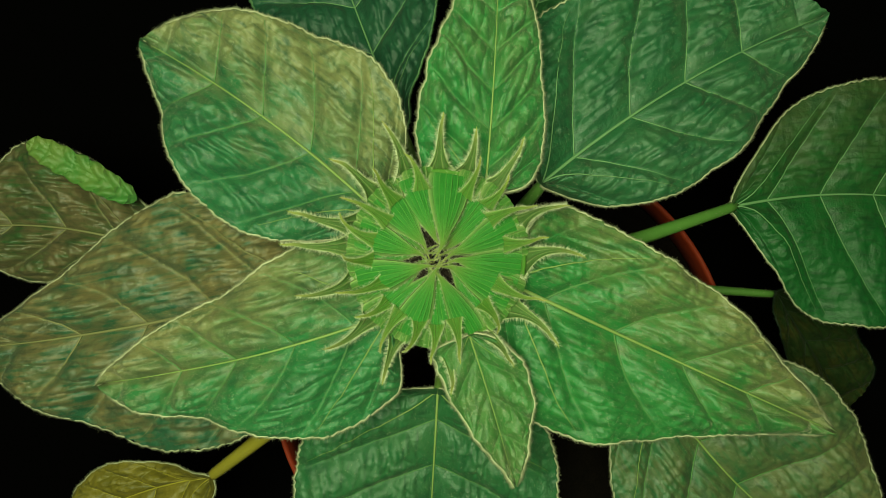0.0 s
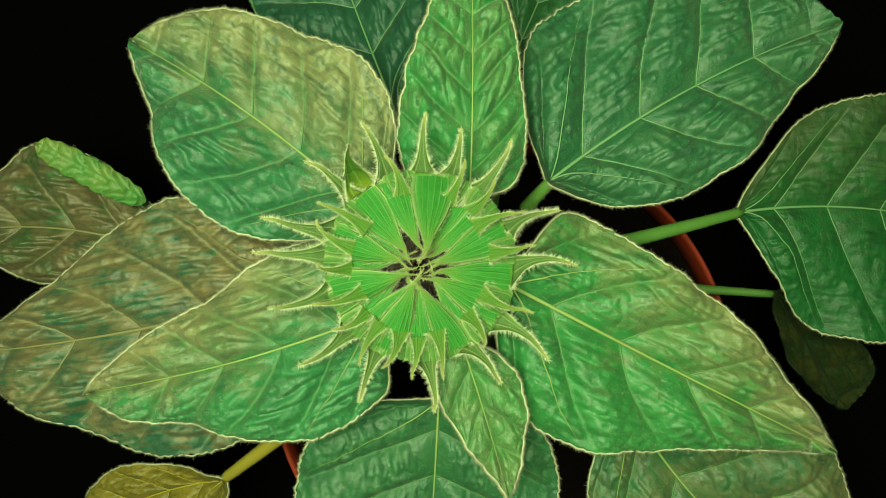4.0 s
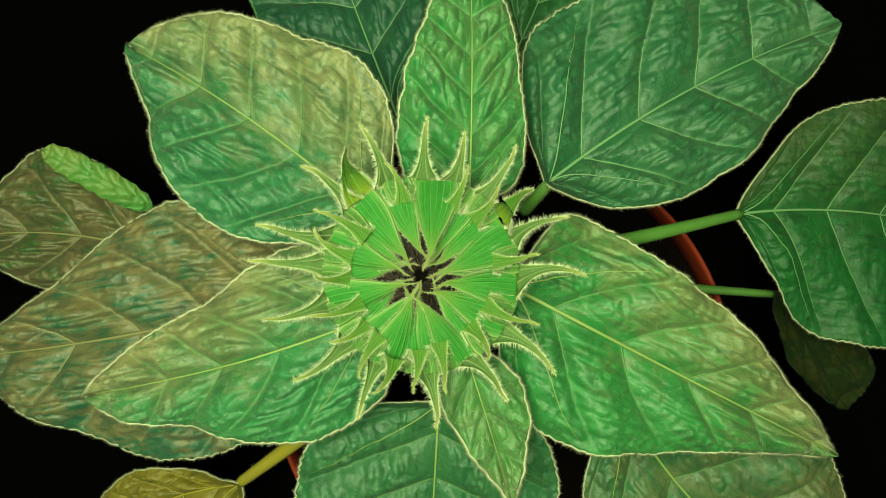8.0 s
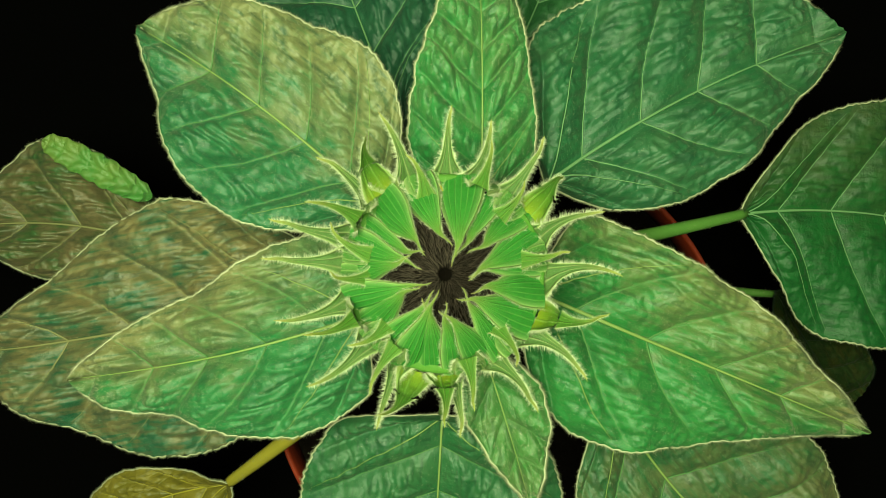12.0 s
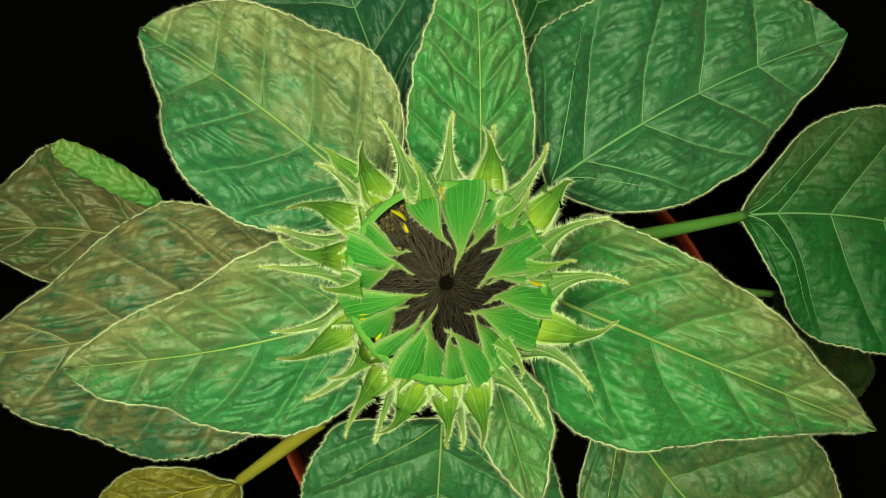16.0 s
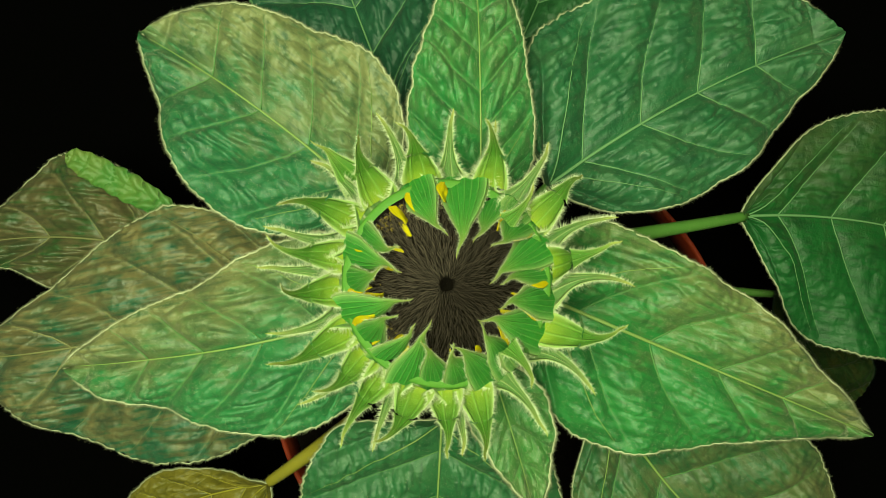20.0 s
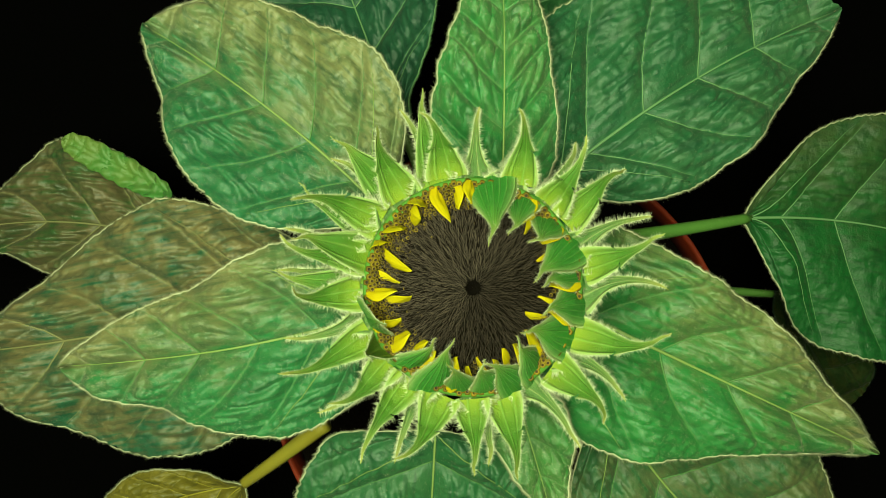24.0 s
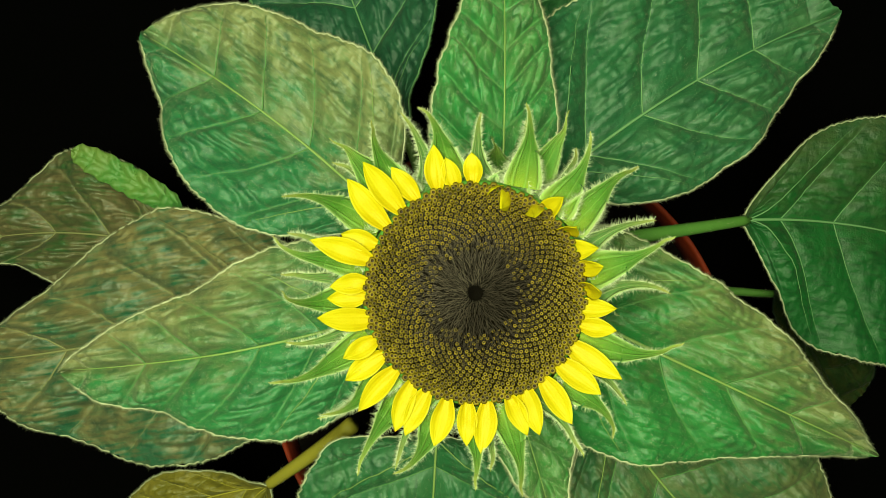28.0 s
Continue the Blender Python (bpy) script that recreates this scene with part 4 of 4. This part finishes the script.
    sway(*leaves["ur"], [
        (0, -0.0039, 0.0006, 0.000, 3.51), (0.5, -0.0021, 0.0009, 0.000, 2.07), (1, -0.0013, 0.0014, 0.000, 2.12), (2, -0.0008, 0.0014, 0.000, 1.77),
        (3, -0.0001, 0.0017, 0.000, 1.59), (3.5, -0.0004, 0.0017, 0.000, 1.44), (5.5, -0.0003, 0.0018, 0.000, 1.29), (7, -0.0009, 0.0012, 0.000, 1.37),
        (9, -0.0009, 0.0011, 0.000, 1.31), (9.5, -0.0001, 0.0012, 0.000, 1.37), (10, -0.0004, 0.0008, 0.000, 0.49), (10.8, 0.0009, 0.0029, 0.000, 1.31),
        (11.5, -0.0008, 0.0025, 0.000, 0.49), (12.5, -0.0011, 0.0003, 0.000, -0.79), (14.5, -0.0004, 0.0001, 0.000, -0.53), (17, 0.0000, -0.0000, 0.000, -0.00),
        (19, -0.0001, -0.0002, 0.000, 0.09), (20, -0.0007, -0.0003, 0.000, 0.18), (20.5, 0.0011, 0.0007, 0.000, 0.34), (21, 0.0027, 0.0014, 0.000, 1.25),
        (21.5, 0.0037, 0.0024, 0.000, 1.66), (23.5, 0.0027, 0.0024, 0.000, 3.78), (25, 0.0025, 0.0026, 0.000, 3.54), (26, 0.0025, 0.0022, 0.000, 3.54),
        (27, 0.0025, 0.0022, 0.000, 3.54), (28, 0.0020, 0.0016, 0.000, 3.49),
    ])
    sway(*leaves["ll"], [
        (0, 0.0054, 0.0046, 0.000, 0.00), (0.5, 0.0046, 0.0050, 0.000, 0.00), (1, 0.0042, 0.0054, 0.000, 0.00), (2, 0.0029, 0.0025, 0.000, 0.00),
        (3, 0.0033, 0.0050, 0.000, 0.00), (3.5, 0.0021, 0.0029, 0.000, 0.00), (5.5, 0.0021, 0.0013, 0.000, 0.00), (7, 0.0021, 0.0008, 0.000, 0.00),
        (9, 0.0025, -0.0000, 0.000, 0.00), (9.5, 0.0025, 0.0008, 0.000, 0.00), (10, 0.0042, -0.0008, 0.000, 0.00), (10.8, 0.0005, 0.0032, 0.000, 0.00),
        (11.5, -0.0004, 0.0017, 0.000, 0.00), (12.5, -0.0017, 0.0017, 0.000, 0.00), (14.5, -0.0008, 0.0008, 0.000, 0.00), (17, 0.0000, -0.0000, 0.000, 0.00),
        (19, 0.0004, -0.0008, 0.000, 0.00), (20, 0.0004, -0.0017, 0.000, 0.00), (20.5, 0.0004, -0.0004, 0.000, 0.00), (21, -0.0004, 0.0004, 0.000, 0.00),
        (21.5, 0.0017, -0.0029, 0.000, 0.00), (23.5, -0.0029, 0.0017, 0.000, 0.00), (24, -0.0034, 0.0017, 0.000, 0.00), (25, -0.0025, -0.0008, 0.000, 0.00),
        (26, -0.0025, -0.0017, 0.000, 0.00), (27, -0.0025, -0.0021, 0.000, 0.00), (28, -0.0021, -0.0029, 0.000, 0.00),
    ])
    sway(*leaves["fr"], [
        (0, -0.0055, 0.0046, 0.000, 7.00), (0.5, -0.0055, 0.0046, 0.000, 6.42), (1, -0.0046, 0.0041, 0.000, 5.83), (2, -0.0032, 0.0027, 0.000, 4.67),
        (3, -0.0032, 0.0018, 0.000, 3.50), (3.5, -0.0023, 0.0018, 0.000, 3.35), (5.5, -0.0018, 0.0014, 0.000, 2.75), (7, -0.0023, 0.0009, 0.000, 2.30),
        (9.5, -0.0018, 0.0009, 0.000, 2.00), (10, -0.0009, 0.0014, 0.000, 2.00), (10.8, -0.0006, 0.0010, 0.000, 2.00), (11.5, 0.0000, 0.0009, 0.000, 1.83),
        (12.5, 0.0000, 0.0009, 0.000, 1.50), (17, 0.0000, -0.0000, 0.000, 0.00), (19, 0.0004, -0.0000, 0.000, -0.67), (20, 0.0000, -0.0004, 0.000, -1.00),
        (20.5, 0.0009, -0.0004, 0.000, -1.06), (21, 0.0009, -0.0004, 0.000, -1.12), (21.5, 0.0013, -0.0004, 0.000, -1.19), (23.5, 0.0018, -0.0014, 0.000, -1.44),
        (24, 0.0018, -0.0014, 0.000, -1.50), (25, 0.0013, -0.0018, 0.000, -1.62), (27, 0.0013, -0.0018, 0.000, -1.88), (28, 0.0013, -0.0023, 0.000, -2.00),
    ])
    sway(*leaves["fl"], [
        (0, -0.0153, 0.0020, 0.000, 0.00), (0.5, -0.0123, 0.0015, 0.000, 0.00), (1, -0.0093, 0.0015, 0.000, 0.00), (2, -0.0093, -0.0000, 0.000, 0.00),
        (3, -0.0113, 0.0015, 0.000, 0.00), (3.5, -0.0108, 0.0010, 0.000, 0.00), (5.5, -0.0093, 0.0010, 0.000, 0.00), (7, -0.0079, -0.0014, 0.000, 0.00),
        (9, -0.0059, -0.0024, 0.000, 0.00), (9.5, -0.0074, -0.0000, 0.000, 0.00), (10, -0.0084, 0.0025, 0.000, 0.00), (10.8, -0.0080, 0.0037, 0.000, 0.00),
        (11.5, -0.0074, 0.0035, 0.000, 0.00), (12.5, -0.0059, 0.0030, 0.000, 0.00), (14.5, -0.0034, 0.0015, 0.000, 0.00), (17, 0.0000, -0.0000, 0.000, 0.00),
        (19, 0.0034, -0.0024, 0.000, 0.00), (20, 0.0064, -0.0049, 0.000, 0.00), (20.5, 0.0024, -0.0010, 0.000, 0.00), (21, 0.0010, 0.0030, 0.000, 0.00),
        (21.5, 0.0020, 0.0044, 0.000, 0.00), (23.5, 0.0044, 0.0040, 0.000, 0.00), (24, 0.0044, 0.0040, 0.000, 0.00), (25, 0.0054, 0.0025, 0.000, 0.00),
        (27, 0.0084, -0.0005, 0.000, 0.00), (28, 0.0098, -0.0024, 0.000, 0.00),
    ])
    sway(*leaves["t"], [
        (0, 0.0019, 0.0000, 0.000, -4.50), (1, 0.0005, -0.0012, 0.000, -3.50), (2, -0.0028, -0.0012, 0.000, -2.20), (3, -0.0040, -0.0012, 0.000, -1.70),
        (5.5, -0.0047, -0.0019, 0.000, -1.50), (9, -0.0047, -0.0024, 0.000, -1.50), (10, -0.0012, -0.0005, 0.000, -1.50), (11, 0.0009, 0.0000, 0.000, -1.00),
        (12.5, 0.0002, 0.0000, 0.000, -0.50), (17, 0.0000, 0.0000, 0.000, 0.00), (20, 0.0000, -0.0005, 0.000, 0.00), (21, 0.0019, 0.0000, 0.000, -0.50),
        (23.5, 0.0085, 0.0000, 0.000, -1.20), (25, 0.0095, 0.0005, 0.000, -1.40), (28, 0.0090, 0.0000, 0.000, -1.60),
    ])
    sway(*leaves["sb"], [
        (0, -0.0080, 0.0110, 0.000, 0.00), (1, -0.0092, 0.0092, 0.000, 0.00), (3, -0.0108, 0.0073, 0.000, 0.00), (8, -0.0096, 0.0041, 0.000, 0.00),
        (9.5, -0.0087, 0.0034, 0.000, 0.00), (11, -0.0023, 0.0023, 0.000, 0.00), (17, 0.0000, 0.0000, 0.000, 0.00), (20, 0.0005, -0.0009, 0.000, 0.00),
        (21.5, 0.0046, -0.0023, 0.000, 0.00), (23.5, 0.0083, -0.0055, 0.000, 0.00), (28, 0.0083, -0.0069, 0.000, 0.00),
    ])
    sway(*leaves["bl"], [
        (0, -0.0196, 0.0033, 0.000, 0.00), (3, -0.0147, 0.0026, 0.000, 0.00), (8, -0.0033, -0.0007, 0.000, 0.00), (9.5, -0.0049, 0.0000, 0.000, 0.00),
        (11, -0.0098, -0.0007, 0.000, 0.00), (17, 0.0000, 0.0000, 0.000, 0.00), (20, 0.0131, -0.0007, 0.000, 0.00), (21.5, 0.0065, 0.0000, 0.000, 0.00),
        (23.5, -0.0016, -0.0013, 0.000, 0.00), (25, 0.0000, -0.0016, 0.000, 0.00), (28, 0.0131, -0.0020, 0.000, 0.00),
    ])
    sway(*leaves["br"], [
        (0, 0.0157, 0.0190, 0.000, 0.00), (0.5, 0.0135, 0.0120, 0.000, 0.00), (1, 0.0110, 0.0075, 0.000, 0.00), (2, 0.0080, 0.0030, 0.000, 0.00), (3, 0.0058, 0.0014, 0.000, 0.00), (8, 0.0023, 0.0000, 0.000, 0.00), (11, -0.0014, 0.0000, 0.000, 0.00),
        (17, 0.0000, 0.0000, 0.000, 0.00), (20, -0.0034, 0.0000, 0.000, 0.00), (25, -0.0043, -0.0006, 0.000, 0.00), (28, -0.0051, -0.0006, 0.000, 0.00),
    ])
    sway(*leaves["bo"], [
        (0, -0.0021, 0.0155, 0.000, 0.00), (1, -0.0016, 0.0130, 0.000, 0.00), (2, -0.0016, 0.0115, 0.000, 0.00), (3, -0.0016, 0.0108, 0.000, 0.00), (9, -0.0016, 0.0080, 0.000, 0.00),
        (10.8, 0.0000, 0.0040, 0.000, 0.00), (12.5, 0.0000, 0.0028, 0.000, 0.00), (17, 0.0000, 0.0008, 0.000, 0.00), (21, -0.0005, 0.0000, 0.000, 0.00), (23.5, -0.0032, -0.0040, 0.000, 0.00),
        (27, -0.0027, -0.0050, 0.000, 0.00), (28, -0.0027, -0.0070, 0.000, 0.00),
    ])
    HEAD_ROWS = [
        (0, -0.0021, -0.0032, 0.3620, 0, 0),
        (1, -0.0048, -0.0039, 0.3673, 0, 0),
        (2, -0.0072, -0.0045, 0.3727, 0, 0),
        (3, -0.0086, -0.0055, 0.3780, 0, 0),
        (5.5, -0.0089, -0.0076, 0.3845, 0, 0),
        (8, -0.0081, -0.0098, 0.3911, 0, 0),
        (9.5, -0.0072, -0.0108, 0.3950, 0, 0),
        (10, -0.0029, -0.0094, 0.3980, 0, 0),
        (11, 0.0004, -0.0084, 0.4040, 0, 0),
        (12.5, 0.0008, -0.0094, 0.4073, 0, 0),
        (14.5, 0.0010, -0.0107, 0.4116, 0, 0),
        (17, 0.0012, -0.0123, 0.4170, 0, 0),
        (20, 0.0012, -0.0121, 0.4223, 0, 0),
        (20.5, 0.0019, -0.0119, 0.4231, 0, 0),
        (21, 0.0037, -0.0114, 0.4240, 0, 0),
        (21.5, 0.0056, -0.0123, 0.4264, 0, 0),
        (23.5, 0.0097, -0.0125, 0.4360, 0, 0),
        (25, 0.0099, -0.0130, 0.4420, 0, 0),
        (28, 0.0103, -0.0140, 0.4450, 0, 0),
    ]
    walk(head, [(t, pose(x, y, z, rx, ry, 0)) for t, x, y, z, rx, ry in HEAD_ROWS])
    times = (0.0, 2.0, 4.5, 7.0, 8.5, 10.0, 11.0, 13.5, 15.0, 17.0, 19.0, 20.5, 22.0, 23.0, 24.0, 25.0, 26.0, 27.0, 28.0)
    # inner scales draw back from the centre, then fall outwards in turn round the rim
    fall = ((0, 24.9), (25, 25.4), (45, 26.2), (64, 27.2), (76, 27.3), (86, 25.6), (98, 24.0), (125, 22.6), (160, 23.4), (200, 24.0), (250, 24.8), (300, 25.0), (335, 25.0))
    for ob, phi, reach, size, j in inner:
        early, under = phi == 131, (-1, 1)[reach < 0.65]
        t0 = 13.2 if early else around(phi, fall) + 0.3 * j
        rows = []
        for t in times:
            over = curve(t, ((0, 1.0), (3, 0.96), (7, 0.90 + 0.06 * reach), (10, 0.50 * reach + 0.46), (15, reach), (20, 0.75 * reach), (24, 0.62 * reach), (28, 0.62 * reach)))
            a = min(153, 180 - math.degrees(math.acos(min(1.0, 1.06 * over * 0.0355 / size))) - 11) + 3.5 * under
            # past a certain slope a scale sinks a little behind the rim instead of rising further
            slide = min(0.0050, max(0.0, size - 1.06 * over * 0.0355 / 0.80)) * max(0.0, min(1.0, (132 - a) / 12))
            if slide:
                a = max(a, min(132, 180 - math.degrees(math.acos(min(1.0, 1.06 * over * 0.0355 / (size - slide)))) - 11))
            snug = 0.0022 * max(0.0, 1 - t / 9)
            f = max(0.0, min(1.0, (t - t0 + 0.8) / 2.6))
            f = f * f * (3 - 2 * f)
            low = 14 if early else -70 + 6 * j
            rows.append((t, hinge(phi, 0.0355 - 0.0005 * under - snug, -0.0012 - 0.0008 * under + 0.0034 * max(0.0, 1 - t / 12) - 0.007 * f, a * (1 - f) + low * f, 6 * j + 20 * min(1.0, t / 13) * (1 - f), 6 * j) @ Matrix.Translation((-slide * (1 - f), 0, 0))))
        walk(ob, rows)
    # middle bracts unfold, their recurved tips straightening as they go
    for body, tail, end, phi, t0, lean, j in middle:
        marks = sorted({0.0, 28.0, 24.0, *(min(27.5, max(0.3, t0 + 0.6 * q)) for q in range(-5, 6))})
        rows, tips = [], []
        for t in marks:
            f = max(0.0, min(1.0, (t - t0 + 3.0) / 6.0))
            f = f * f * (3 - 2 * f)
            a = (136 + 6 * j - 0.5 * min(t, 20)) * (1 - f) + curve(t, ((0, 40), (10, 36), (20, 22), (24, 12), (28, 0))) * f
            m = hinge(phi, 0.0372, 0.0002 - 0.0036 * f, a, 6 * j, lean * f)
            bend = (-150 + 10 * j) * (1 - f) + curve(t, ((0, -12), (20, 0), (28, 8))) * f
            rows.append((t, m))
            tips.append((t, m @ end @ pose(0, 0, 0, 0, -bend, 0.4 * lean)))
        walk(body, rows)
        walk(tail, tips)
    hooks = ((0, 48), (4, 44), (8, 38), (12, 32), (17, 24), (20, 18), (24, 8), (28, 0))
    for ob, phi, lean, j in outer:
        walk(ob, [(t, hinge(phi, 0.0352, -0.0055, curve(t, hooks) + 8 * j, 12 * j, lean)) for t in times])
    flip = ((0, 27.3), (25, 27.6), (50, 27.8), (66, 29.2), (78, 28.2), (92, 26.9), (105, 25.6), (125, 24.2), (155, 24.4), (175, 25.0), (200, 25.2), (250, 25.0), (300, 25.1), (335, 25.6), (350, 26.2))
    # ray petals grow out of the rim, first inwards, then turn over
    for k, (ob, phi, j) in enumerate(petals):
        size = PETAL_ROWS[k][1] / 1000
        t0 = around(phi, flip) + 0.4 * j
        rows = []
        for t in times:
            f = max(0.0, min(1.0, (t - t0 + 1.2) / 2.8))
            f = f * f * (3 - 2 * f)
            shown = (0.40 + 0.21 * ((k * 7) % 5)) * curve(t, ((0, -0.004), (10, 0.0), (13.5, 0.0030), (15, 0.0042), (18, 0.0062), (20, 0.0080), (22, 0.0096), (24, 0.0104), (28, 0.0120)))
            grown = curve(t - t0, ((-0.2, 0.0), (1.2, 0.32), (3.1, 1.0)))
            a = curve(t, ((0, 118), (13, 122), (17, 130), (20, 135), (24, 142)))
            hid = max(0.0, size - shown) * (1 - grown)
            rows.append((t, hinge(phi, 0.0346 + 0.0004 * f, 0.0016 - 0.0010 * f - hid * math.sin(radians(a)) * (1 - f), a * (1 - f) + (12 + 8 * j) * f, 3 * j + 58 * (1 - f) * (1 if j > 0 else -1), 9 * math.sin(k * 2.4) * f) @ Matrix.Translation((-hid * f, 0, 0))))
        walk(ob, rows)
    # florets push up through the bristles from the rim inwards
    for ob, m, r in florets:
        t0 = 22.2 + 2.3 * (0.0356 - r) / 0.01 + 1.5 * max(0.0, min(1.0, (r - 0.0325) / 0.0015))
        walk(ob, [(t, Matrix.Translation((0, 0, z)) @ m) for t, z in ((0.0, -0.0045), (t0 - 2.0, -0.0045), (t0, -0.0021), (t0 + 2.8, 0.0002), (30.0, 0.0004))])
    for ob, f in ring_obs:
        t0 = 22.7 + 3.6 * (0.95 - f)
        walk(ob, [(t, pose(0, 0, z)) for t, z in ((0.0, -0.0022), (t0, -0.0022), (t0 + 2.4, -0.0060 * max(0.0, 0.72 - f)), (29.5, 0.0003 - 0.0060 * max(0.0, 0.72 - f)))])


motions()
